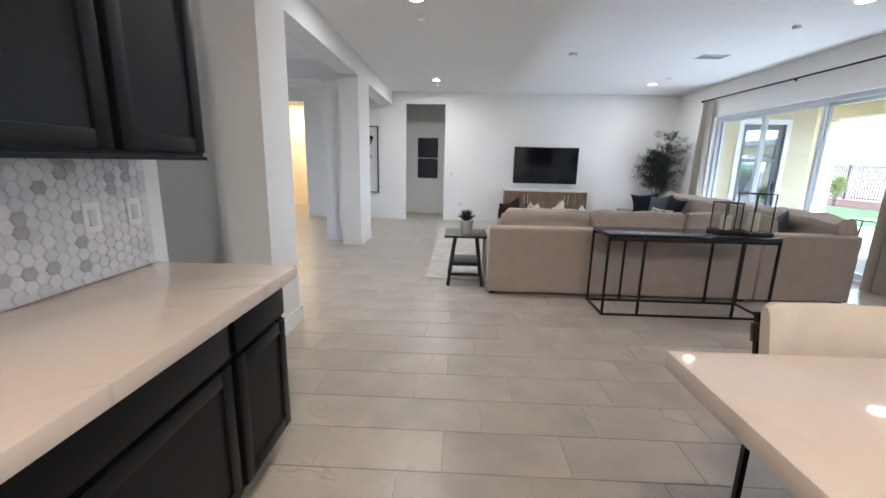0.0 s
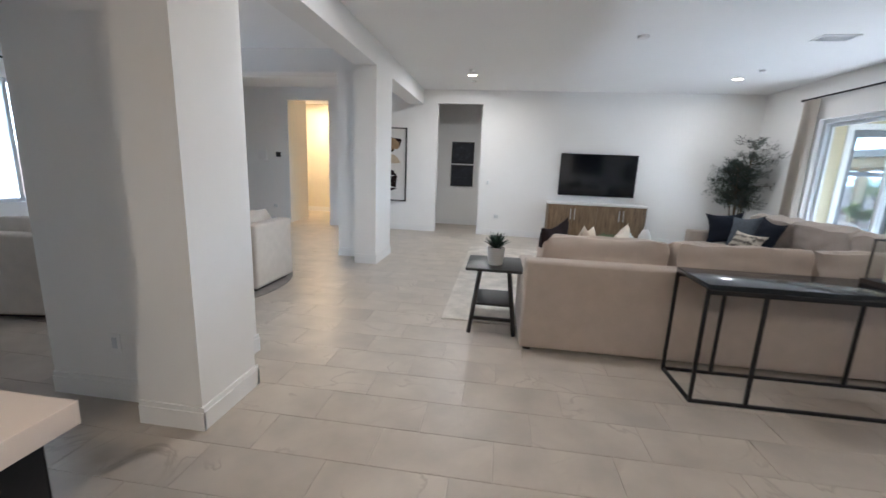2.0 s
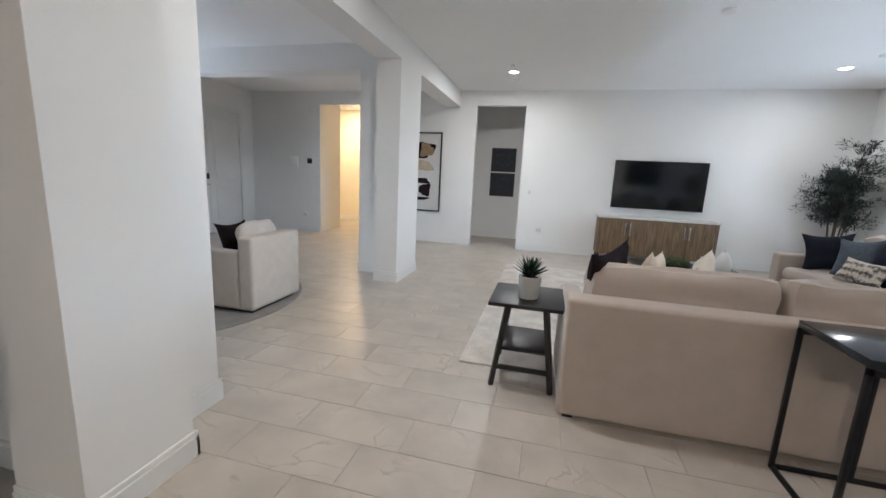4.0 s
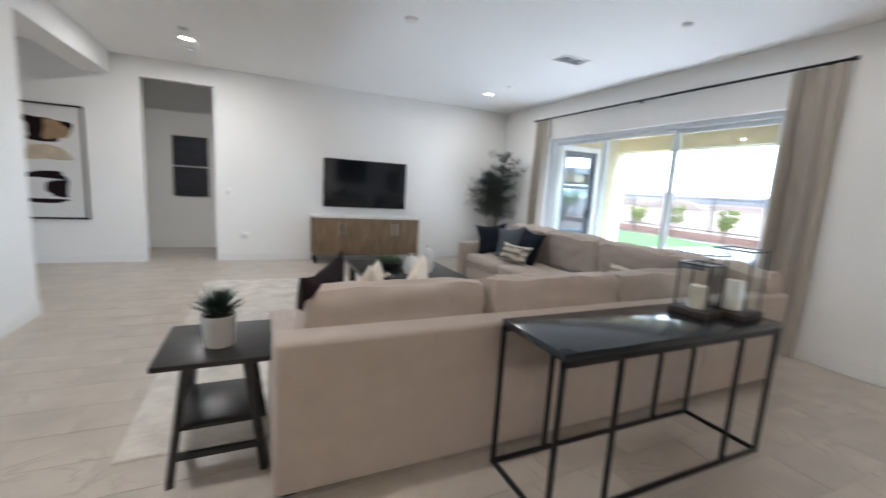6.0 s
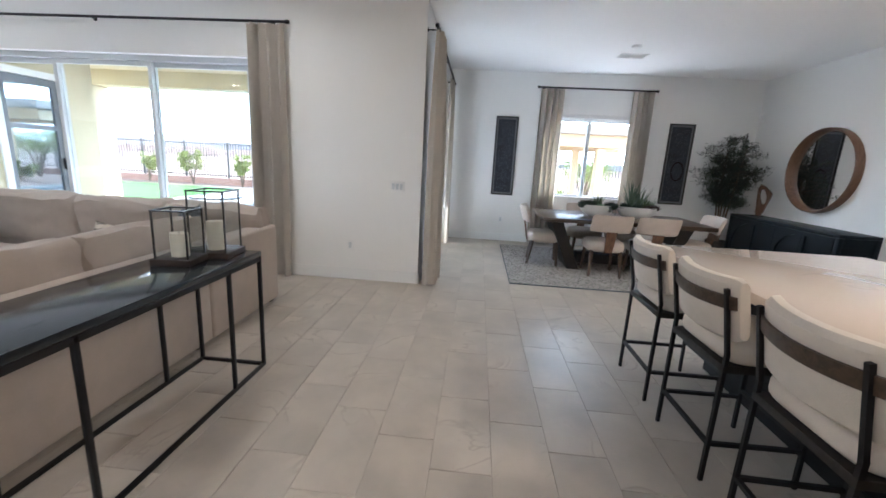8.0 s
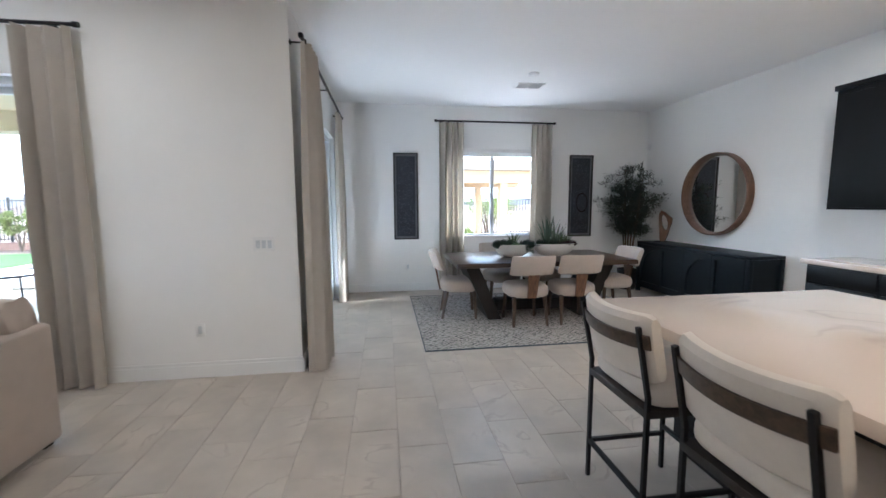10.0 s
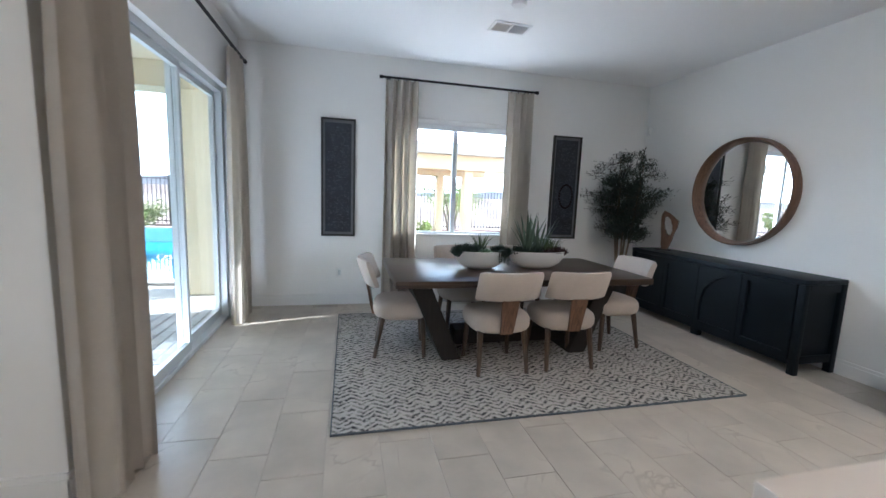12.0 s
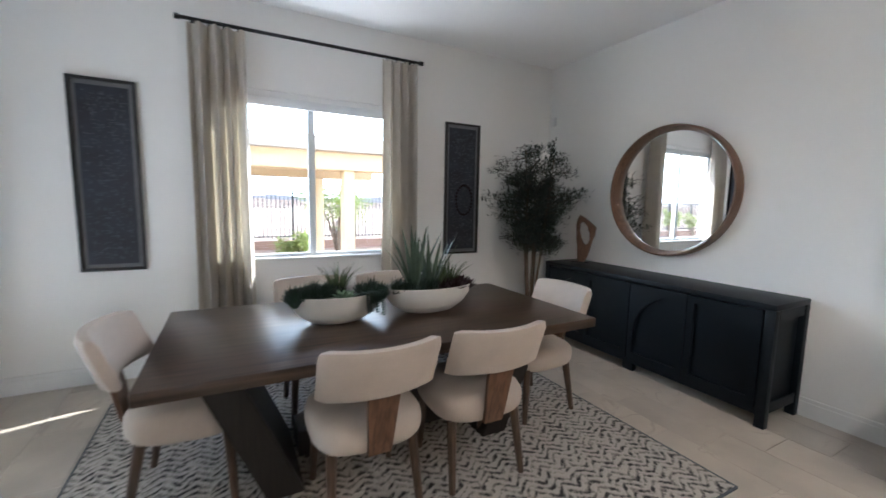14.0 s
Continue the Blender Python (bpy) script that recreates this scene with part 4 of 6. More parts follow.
def vase(x, y, z, r, h, neck):
    bm = lathe(bmesh.new(), [(r * 0.55, 0), (r * 0.75, h * 0.02), (r, h * 0.3), (r * 0.98, h * 0.6), (r * 0.6, h * 0.82), (neck, h * 0.90), (neck * 0.95, h * 0.97), (neck * 1.1, h), (neck * 0.8, h), (neck * 0.7, h * 0.93)], 28)
    ob = new("vase", mesh_of("vase", bm, CERAMIC, True))
    ob.matrix_basis = pose(x, y, z)
    return tagged(ob, "white matte ceramic bottle vase on the coffee table", "vase", "vases on the coffee table")


vase(2.18, 7.30, 0.419, 0.085, 0.24, 0.026)
vase(2.40, 7.36, 0.419, 0.08, 0.33, 0.024)
mb = thing("moss_bowl", "dark wooden bowl filled with green moss on the coffee table", "bowl", 1.98, 7.58, 0.419)
part("bowl", lathe(bmesh.new(), [(0.10, 0), (0.15, 0.02), (0.20, 0.10), (0.19, 0.10), (0.15, 0.06)], 28), BLACK_WOOD, mb)
bm = bmesh.new()
rng = random.Random(3)
for k in range(9):
    a = k * 2.4
    leaf_cloud(bm, (0.10 * math.cos(a) * (k > 0), 0.10 * math.sin(a) * (k > 0), 0.11), 0.075, 160, 0.014, rng)
part("moss", bm, LEAF_GRASS, mb, smooth=False)
bk = thing("tray", "flat dark tray with pale beads on the coffee table", "tray", 1.80, 7.15, 0.419)
part("base", boxes((-0.14, -0.10, 0, 0.14, 0.10, 0.018), bevel=0.004), BLACK_WOOD, bk)
for k in range(9):
    bm = bmesh.new()
    bmesh.ops.create_uvsphere(bm, u_segments=10, v_segments=8, radius=0.017, matrix=Matrix.Translation((0.07 * math.cos(k * 0.7), 0.06 * math.sin(k * 0.7), 0.035)))
    part("bead", bm, IVORY, bk)


def credenza():
    t = thing("tv_console", "weathered mango-wood media console with four doors under the television", "sideboard", 1.39, 10.05)
    W, D = 1.95, 0.44
    part("body", boxes((0.02, 0.02, 0.14, W - 0.02, D, 0.795)), OAK, t)
    part("top", boxes((0, -0.005, 0.796, W, D, 0.83), bevel=0.004), CERAMIC, t, "pale stone top")
    for k in range(4):
        x0 = 0.03 + k * (W - 0.06) / 4
        d = part("door", boxes((x0 + 0.004, -0.002, 0.16, x0 + (W - 0.06) / 4 - 0.004, 0.0195, 0.785), bevel=0.003), OAK, t)
        x = x0 + ((W - 0.06) / 4 - 0.04 if k % 2 == 0 else 0.04)
        part("handle", boxes((x - 0.009, -0.022, 0.50, x + 0.009, -0.0025, 0.72), bevel=0.003), CHROME, d, "brushed metal bar handle")
    for x in (0.06, W - 0.06):
        for y in (0.06, D - 0.05):
            part("leg", boxes((x - 0.02, y - 0.02, 0, x + 0.02, y + 0.02, 0.14), bevel=0.002), BLACK_METAL, t)
    return t


credenza()
tv = thing("television", "large flat black television mounted on the white wall", "television", 2.385, 10.515, 0.965)
part("housing", boxes((-0.765, -0.07, 0, 0.765, -0.012, 0.86), bevel=0.006), PLASTIC, tv)
part("screen", boxes((-0.752, -0.0725, 0.016, 0.752, -0.0702, 0.847)), SCREEN, tv)
part("wall_mount", boxes((-0.25, -0.012, 0.25, 0.25, 0.003, 0.6)), BLACK_METAL, tv)


def indoor_tree(x, y, h, w, seed, label, pot_r=0.17, pot_h=0.32, leaf=0.045, count=2600, first=0.33):
    """A potted olive-like tree: several thin stems, forked twigs and many narrow leaves."""
    rng = random.Random(seed)
    t = thing("potted_tree", label, "plant", x, y)
    part("pot", lathe(bmesh.new(), [(pot_r * 0.8, 0), (pot_r * 0.84, 0.01), (pot_r, pot_h), (pot_r * 0.93, pot_h), (pot_r * 0.9, pot_h - 0.05)], 28), PLASTIC, t)
    part("soil", lathe(bmesh.new(), [(pot_r * 0.85, pot_h - 0.06), (pot_r * 0.89, pot_h - 0.04), (0.03, pot_h - 0.03)], 18), SOIL, t)
    bm, lm = bmesh.new(), bmesh.new()
    twigs = []
    for k in range(5):
        a = k * 1.26 + rng.uniform(-0.3, 0.3)
        p = Vector((math.cos(a) * 0.03, math.sin(a) * 0.03, pot_h - 0.04))
        q = Vector((math.cos(a) * w * 0.09, math.sin(a) * w * 0.09, h * first + rng.uniform(-0.05, 0.1)))
        e = Vector((math.cos(a) * w * rng.uniform(0.06, 0.2), math.sin(a) * w * rng.uniform(0.06, 0.2), h * (0.97 if k == 0 else rng.uniform(0.70, 0.93))))
        tube(bm, p, q, 0.016, 7, 0.012)
        tube(bm, q, e, 0.012, 7, 0.004)
        for j in range(24):
            f = 0.01 + 0.99 * j / 23
            c = q.lerp(e, f)
            b2 = rng.uniform(0, 6.3)
            reach = w * 0.42 * (0.3 + 0.7 * math.sin(math.pi * (0.12 + 0.8 * f))) * rng.uniform(0.4, 1.2)
            tip = c + Vector((math.cos(b2) * reach, math.sin(b2) * reach, rng.uniform(-0.05, 0.16)))
            tube(bm, c, tip, 0.005, 5, 0.0015)
            twigs.append((c, tip))
    per = count // len(twigs)
    for c, tip in twigs:
        for _ in range(per):
            p = c.lerp(tip, rng.uniform(0.1, 1.1)) + Vector((rng.gauss(0, 0.03), rng.gauss(0, 0.03), rng.gauss(0, 0.035)))
            d = (tip - c).normalized() + Vector((rng.gauss(0, 0.7), rng.gauss(0, 0.7), rng.gauss(0.1, 0.6)))
            blade(lm, p, p + d.normalized() * leaf * rng.uniform(0.7, 1.4), leaf * 0.17, 0.08, 2)
    part("stem", bm, BARK, t)
    part("foliage", lm, LEAF_DARK, t, smooth=False)
    return t


indoor_tree(4.86, 9.98, 2.22, 1.08, 31, "tall dark green olive tree in a black pot by the window", 0.19, 0.36, 0.055, 8200, 0.40)


def curtain(a, b, z0, z1, off, folds, seed, label="oatmeal linen curtain hanging on a black rod"):
    """A pleated curtain between two plan points, hung from z1 to z0."""
    rng = random.Random(seed)
    a, b = Vector((*a, 0)), Vector((*b, 0))
    d = b - a
    nrm = Vector((-d.y, d.x, 0)).normalized()
    bm = bmesh.new()
    cols, rws = folds * 16, 16
    am = [rng.uniform(0.55, 1.35) for _ in range(folds + 2)]
    ph = [rng.uniform(-1, 1) for _ in range(folds + 2)]
    cuts = [0.0]
    for _ in range(folds):
        cuts.append(cuts[-1] + rng.uniform(0.6, 1.4))
    cuts = [c / cuts[-1] for c in cuts]
    grid = []
    for j in range(rws + 1):
        f = j / rws
        row = []
        for i in range(cols + 1):
            q, k = min(i // 16, folds - 1), i / 16
            v = k - q
            u = cuts[q] + (cuts[q + 1] - cuts[q]) * v
            amp = off * (0.6 + 0.55 * min(1, f * 2.5)) * (am[q] * (1 - v) + am[q + 1] * v)
            s1 = math.sin(2 * math.pi * v + 0.5 * ph[q] * f * math.sin(math.pi * v))
            s1 = math.copysign(abs(s1) ** 0.8, s1) + 0.18 * math.sin(6 * math.pi * v + ph[q] * 3) * f
            # folds lean over one another and drift on the way down
            lap = 0.35 * (cuts[q + 1] - cuts[q]) * math.sin(4 * math.pi * v) * (0.4 + 0.6 * f)
            drift = 0.018 * math.sin(3.5 * f + ph[q] * 4 * (1 - v) + ph[q + 1] * 4 * v) * f
            g = 0.5 + (u + lap * 0.35 + drift - 0.5) * (1 + 0.07 * f)
            p = a + d * g + nrm * s1 * amp
            row.append(bm.verts.new((p.x, p.y, z1 + (z0 - z1) * f)))
        grid.append(row)
    for r, s in zip(grid, grid[1:]):
        for i in range(cols):
            bm.faces.new((r[i], r[i + 1], s[i + 1], s[i]))
    t = thing("curtain", label, "curtain", 0, 0, 0, 0, "curtains")
    ob = part("cloth", bm, CURTAIN, t)
    for k in range(folds):
        p = a + d * ((k + 0.5) / folds)
        rb = bmesh.new()
        tube(rb, (p.x, p.y, z1 - 0.01), (p.x, p.y, z1 + 0.025), 0.006, 6)
        part("clip", rb, BLACK_METAL, t)
    return t


def curtain_rod(a, b, wall_dir, z, label="black metal curtain rod with end finials"):
    t = thing("curtain_rod", label, "curtain rod", 0, 0, 0, 0, "curtain rods")
    a, b, w = Vector((*a, z)), Vector((*b, z)), Vector((*wall_dir, 0))
    bm = bmesh.new()
    tube(bm, a, b, 0.014, 12)
    part("pole", bm, BLACK_METAL, t)
    for p, s in ((a, -1), (b, 1)):
        bm = bmesh.new()
        d = (b - a).normalized() * s
        tube(bm, p, p + d * 0.035, 0.021, 12)
        part("finial", bm, BLACK_METAL, t)
    for f in ((0.04, 0.5, 0.96) if (b - a).length > 2.5 else (0.04, 0.96)):
        p = a.lerp(b, f)
        bm = bmesh.new()
        tube(bm, p, p + w, 0.007, 8)
        tube(bm, p + w * 0.93, p + w, 0.022, 12)
        part("bracket", bm, BLACK_METAL, t)
    return t


curtain_rod((5.27, 4.93), (5.27, 9.36), (0.09, 0), 2.755)
curtain((5.27, 9.34), (5.27, 8.98), 0.012, 2.735, 0.065, 4, 1)
curtain((5.27, 5.36), (5.27, 4.95), 0.012, 2.735, 0.065, 4, 2)

# dining room
WALNUT = wood("dark_walnut", (0.028, 0.017, 0.011), (0.085, 0.052, 0.033), 0.30, axis=1, scale=2.2)
WALNUT_Z = wood("walnut_legs", (0.035, 0.022, 0.015), (0.105, 0.065, 0.042), 0.42, axis=2, scale=3)
WALNUT_MID = wood("mid_walnut", (0.075, 0.038, 0.022), (0.19, 0.10, 0.058), 0.38, axis=2, scale=3)
DARK_LEG = wood("near_black_wood", (0.007, 0.005, 0.0045), (0.020, 0.015, 0.012), 0.55, axis=2, scale=3)
MIRROR = bpy.data.materials.new("mirror_silver")
MIRROR.use_nodes = True
q = MIRROR.node_tree.nodes["Principled BSDF"]
q.inputs["Base Color"].default_value, q.inputs["Metallic"].default_value, q.inputs["Roughness"].default_value = (0.88, 0.89, 0.89, 1), 1.0, 0.01

curtain_rod((5.27, 3.335), (8.28, 3.335), (0, 0.115), 2.755)
curtain((5.29, 3.315), (5.74, 3.315), 0.012, 2.735, 0.075, 5, 3)
curtain((7.76, 3.35), (8.22, 3.35), 0.012, 2.735, 0.065, 4, 4)
curtain_rod((8.43, -0.12), (8.43, 1.86), (0.09, 0), 2.785)
curtain((8.43, 1.42), (8.43, 1.82), 0.012, 2.765, 0.06, 4, 5)
curtain((8.43, -0.10), (8.43, 0.26), 0.012, 2.765, 0.06, 4, 6)
bl = thing("window_blind", "white faux-wood blind pulled up at the window's top", "blind", DFX + 0.045, WY0)
part("headrail", boxes((-0.03, 0.02, WZ1 - 0.055, 0.02, WY1 - WY0 - 0.02, WZ1 - 0.002), bevel=0.003), TRIM, bl)
for k in range(7):
    part("slat", boxes((-0.026, 0.03, WZ1 - 0.062 - 0.009 * k - 0.004, 0.018, WY1 - WY0 - 0.03, WZ1 - 0.062 - 0.009 * k)), TRIM, bl)

rug("rug", "grey and ivory chevron wool rug under the dining table", 5.645, -0.67, 8.03, 2.34, RUG_D, 0.012, GREY_PILLOW)
RZ = 0.012


def dining_table():
    t = thing("dining_table", "dark walnut trestle dining table on the chevron rug", "dining table", 6.88, 0.78, RZ)
    hx, hy, H = 0.57, 1.125, 0.75
    part("tabletop", boxes((-hx, -hy, H - 0.055, hx, hy, H), bevel=0.005), WALNUT, t)
    for s in (-1, 1):
        bm = bmesh.new()
        y0, y1, w = 0.60, 0.92, 0.17
        vs = [bm.verts.new((x, s * y, z)) for x in (-0.30, 0.30) for y, z in ((y0 - w / 2, 0), (y0 + w / 2, 0), (y1 + w / 2 - 0.02, H - 0.055), (y1 - w / 2 - 0.02, H - 0.055))]
        for f in ((0, 1, 2, 3), (7, 6, 5, 4), (0, 4, 5, 1), (1, 5, 6, 2), (2, 6, 7, 3), (3, 7, 4, 0)):
            bm.faces.new([vs[k] for k in f])
        bmesh.ops.recalc_face_normals(bm, faces=bm.faces[:])
        bmesh.ops.bevel(bm, geom=bm.edges[:], offset=0.006, segments=2, affect="EDGES")
        part("leg", bm, DARK_LEG, t)
    part("stretcher", boxes((-0.10, -0.52, 0.06, 0.10, 0.52, 0.20), bevel=0.006), DARK_LEG, t)
    return t


dining_table()


def dining_chair():
    """Faces +y; origin under the seat's middle."""
    t = thing("dining_chair", "cream upholstered dining chair with a curved back and walnut spine", "chair", 0, 0, RZ, 0, "chairs round the dining table")
    bm = moved(round_slab(0.258, 0.252, 0.335, 0.485, 3.2, 0.06, 0.01), Matrix.Translation((0, 0.005, 0)))
    part("seat", bm, CHAIR_CLOTH, t)
    bm = bmesh.new()
    n = 16
    prof = ((-0.038, 0.055), (-0.036, 0.24), (-0.018, 0.27), (0.018, 0.27), (0.034, 0.24), (0.034, 0.055), (0.015, 0.037), (-0.015, 0.037))
    rings = []
    for k in range(n + 1):
        u = -1 + 2 * k / n
        a = u * 0.62
        rad = 0.43
        cx, cy = rad * math.sin(a), -0.27 + rad * (1 - math.cos(a)) * 1.0
        tang = Vector((math.cos(a), math.sin(a), 0))
        nrm = Vector((-tang.y, tang.x, 0))
        endk = 1 - 0.35 * max(0, (abs(u) - 0.9) / 0.1)
        rings.append([bm.verts.new(Vector((cx, cy, 0.58)) + nrm * (dn * endk) + Vector((0, -0.10 * (z / 0.27), 0.135 + (z - 0.135) * (0.82 + 0.18 * endk)))) for dn, z in prof])
    m = len(prof)
    for p, q in zip(rings, rings[1:]):
        for k in range(m):
            bm.faces.new((p[k], q[k], q[(k + 1) % m], p[(k + 1) % m]))
    bm.faces.new(rings[0])
    bm.faces.new(reversed(rings[-1]))
    bmesh.ops.recalc_face_normals(bm, faces=bm.faces[:])
    part("backrest", bm, CHAIR_CLOTH, t)
    bm = bmesh.new()
    pts = [(-0.232, 0.345, 0.052), (-0.252, 0.42, 0.055), (-0.272, 0.54, 0.064), (-0.296, 0.65, 0.070)]
    prev = None
    for y, z, w in pts:
        row = [bm.verts.new((-w, y, z)), bm.verts.new((w, y, z)), bm.verts.new((w, y - 0.022, z)), bm.verts.new((-w, y - 0.022, z))]
        if prev:
            for k in range(4):
                bm.faces.new((prev[k], prev[(k + 1) % 4], row[(k + 1) % 4], row[k]))
        prev, first = row, (prev or row)
    bmesh.ops.recalc_face_normals(bm, faces=bm.faces[:])
    part("spine", bm, WALNUT_MID, t)
    for sx in (-1, 1):
        for y0, y1 in ((-0.225, -0.16), (0.20, 0.18)):
            bm = bmesh.new()
            a = Vector((sx * 0.205, y0, 0.0))
            b = Vector((sx * 0.185, y1, 0.36))
            tube(bm, a, b, 0.017, 8, 0.026)
            part("leg", bm, WALNUT_Z, t)
    return t


chair = dining_chair()
chair.matrix_basis = pose(6.46, 1.045, RZ, 0, 0, -90)
for x, y, r in ((6.46, 0.45, -92), (6.90, 1.78, 174), (6.80, -0.26, 2), (7.42, 1.06, 90), (7.42, 0.46, 91)):
    copy_thing(chair, pose(x, y, RZ, 0, 0, r))


def planter(x, y, label, seed, plants, rx=0.17, ry=0.285):
    """An oval white bowl with plants in soil."""
    rng = random.Random(seed)
    t = thing("planter_bowl", label, "planter", x, y, 0.75 + RZ)
    bm = lathe(bmesh.new(), [(0.35, 0), (0.56, 0.012), (0.80, 0.055), (0.94, 0.11), (1.0, 0.165), (0.975, 0.167), (0.90, 0.12)], 40)
    moved(bm, Matrix.Diagonal((rx, ry, 1, 1)))
    part("bowl", bm, CERAMIC, t)
    part("soil", moved(lathe(bmesh.new(), [(0.88, 0.12), (0.90, 0.138), (0.4, 0.15)], 30), Matrix.Diagonal((rx, ry, 1, 1))), SOIL, t)
    for kind, px, py, size in plants:
        bm = bmesh.new()
        if kind == "spiky":
            for k in range(13):
                a = k * 2.4 + rng.uniform(-0.3, 0.3)
                r = size * rng.uniform(0.15, 0.62)
                blade(bm, (px + 0.01 * math.cos(a), py + 0.01 * math.sin(a), 0.12), (px + r * math.cos(a), py + r * math.sin(a), 0.12 + size * rng.uniform(0.6, 1.05)), 0.0155 * size / 0.3, 0.06, 6)
            part("spiky_foliage", bm, ALOE, t)
        elif kind == "grass":
            for k in range(60):
                a = rng.uniform(0, 6.3)
                r = size * rng.uniform(0.3, 0.9)
                blade(bm, (px + 0.012 * math.cos(a), py + 0.012 * math.sin(a), 0.12), (px + r * math.cos(a) * 0.8, py + r * math.sin(a) * 0.8, 0.12 + size * rng.uniform(0.3, 0.85)), 0.005, 0.16, 5)
            part("grass_tuft", bm, LEAF_GRASS, t)
        elif kind == "rosette":
            rosette(bm, (px, py, 0.13), size, 8, size * 0.8, rng, size * 0.24, 3, 0.1)
            part("rosette", bm, LEAF_PALE, t)
        elif kind == "drape":
            for k in range(6):
                a = rng.uniform(2.4, 4.2)
                p = Vector((px + rng.uniform(-0.02, 0.02), py + rng.uniform(-0.04, 0.04), 0.165))
                for j in range(int(6 + size * 50 * rng.random())):
                    out = 0.014 if j < 4 else 0.002
                    p = p + Vector((math.cos(a) * out, math.sin(a) * out * 0.4, 0.010 - 0.006 * j if j < 4 else -0.013))
                    rosette(bm, p, 0.020, 5, 0.012, rng, 0.006, 1, 0.0)
            part("trailing_foliage", bm, SUCC, t)
        elif kind == "dark":
            for k in range(9):
                a = rng.uniform(0, 6.3)
                r = size * math.sqrt(rng.random())
                rosette(bm, (px + r * math.cos(a), py + r * math.sin(a), 0.13), 0.06, 9, 0.06 + 0.03 * rng.random(), rng, 0.013, 3, 0.08)
            part("burgundy_rosette", bm, BURGUNDY, t)
        else:
            for k in range(12):
                a = rng.uniform(0, 6.3)
                r = size * math.sqrt(rng.random())
                rosette(bm, (px + r * math.cos(a), py + r * math.sin(a), 0.12), 0.055, 8, 0.08 + 0.04 * rng.random(), rng, 0.010, 3, 0.05)
            part("succulent_clump", bm, SUCC, t)
    return t


planter(6.87, 1.068, "oval white ceramic bowl of mixed succulents on the dining table", 41,
        (("low", 0.0, 0.14, 0.11), ("low", 0.02, 0.05, 0.09), ("rosette", -0.095, -0.02, 0.09), ("grass", 0.05, -0.02, 0.24), ("low", -0.05, 0.18, 0.08), ("low", 0.02, -0.16, 0.09), ("low", -0.05, -0.19, 0.08), ("drape", -0.10, -0.19, 0.16), ("drape", -0.13, -0.14, 0.12)), 0.165, 0.258)
planter(6.87, 0.505, "oval white ceramic bowl with a spiky aloe on the dining table", 42,
        (("low", -0.03, 0.17, 0.08), ("low", 0.0, 0.05, 0.10), ("spiky", -0.02, 0.10, 0.42), ("spiky", 0.0, -0.01, 0.36), ("grass", 0.02, -0.09, 0.26), ("dark", -0.02, -0.14, 0.09), ("dark", -0.02, -0.22, 0.07), ("grass", 0.04, -0.17, 0.24)), 0.16, 0.295)


def buffet():
    t = thing("buffet", "dark navy wooden buffet with arched door panels against the wall", "buffet", 5.86, -1.905)
    W, D, H = 2.10, 0.475, 0.83
    part("top", boxes((0, 0, H - 0.04, W, D, H), bevel=0.005), NAVY_CAB, t)
    part("body", boxes((0.04, 0.01, 0.10, W - 0.04, D - 0.035, H - 0.041)), NAVY_CAB, t)
    for x in (0.0, W - 0.06):
        for y in (0.0, D - 0.06):
            part("post", boxes((x, y, 0.0, x + 0.06, y + 0.055, H - 0.041), bevel=0.004), NAVY_CAB, t)
    for x in (W / 2 - 0.05,):
        part("foot", boxes((x, D - 0.10, 0.0, x + 0.10, D - 0.04, 0.10), bevel=0.006), NAVY_CAB, t)
    part("plinth", boxes((0.06, D - 0.05, 0.075, W - 0.06, D - 0.03, 0.115)), NAVY_CAB, t)
    for x in (0.0005, W - 0.0125):
        for z0, z1 in ((0.72, H - 0.042), (0.10, 0.17)):
            part("side_rail", boxes((x + 0.003, 0.07, z0, x + 0.012, D - 0.07, z1)), NAVY_CAB, t)
    n = 4
    w = (W - 0.14) / n
    for k in range(n):
        x0 = 0.07 + k * w
        a0, b0, z0, z1 = x0 + 0.003, x0 + w - 0.003, 0.12, H - 0.05
        yf, yb = D - 0.010, D - 0.0345
        left = k % 2 == 0
        # stiles, rail and a half arch that meets its neighbour's
        bm = boxes((a0, yb, z0, a0 + 0.05, yf, z1), (b0 - 0.05, yb, z0, b0, yf, z1), (a0 + 0.05, yb, z0, b0 - 0.05, yf, z0 + 0.06))
        xa, xb, spring, top = a0 + 0.05, b0 - 0.05, z1 - 0.40, z1 - 0.055
        rows = []
        for j in range(19):
            u = j / 18
            x = xa + (xb - xa) * u
            v = 1 - u if left else u
            zc = spring + (top - spring) * math.sqrt(max(0.0, 1 - v * v))
            rows.append([bm.verts.new((x, yf, z1)), bm.verts.new((x, yf, zc)), bm.verts.new((x, yb, zc)), bm.verts.new((x, yb, z1))])
        for p, q in zip(rows, rows[1:]):
            for j in range(4):
                bm.faces.new((p[j], p[(j + 1) % 4], q[(j + 1) % 4], q[j]))
        bmesh.ops.recalc_face_normals(bm, faces=bm.faces[:])
        part("door", bm, NAVY_CAB, t, smooth=False)
    return t


buffet()

sc = thing("sculpture", "abstract walnut teardrop sculpture on a black base", "sculpture", 7.72, -1.70, 0.83, 35)
part("base", boxes((-0.09, -0.045, 0, 0.09, 0.045, 0.014), bevel=0.002), BLACK_METAL, sc)
bm = bmesh.new()
outer = [(0.022, 0.014), (0.034, 0.12), (0.048, 0.25), (0.056, 0.38), (0.030, 0.50), (-0.06, 0.44), (-0.135, 0.375), (-0.125, 0.30), (-0.085, 0.16), (-0.040, 0.014)]
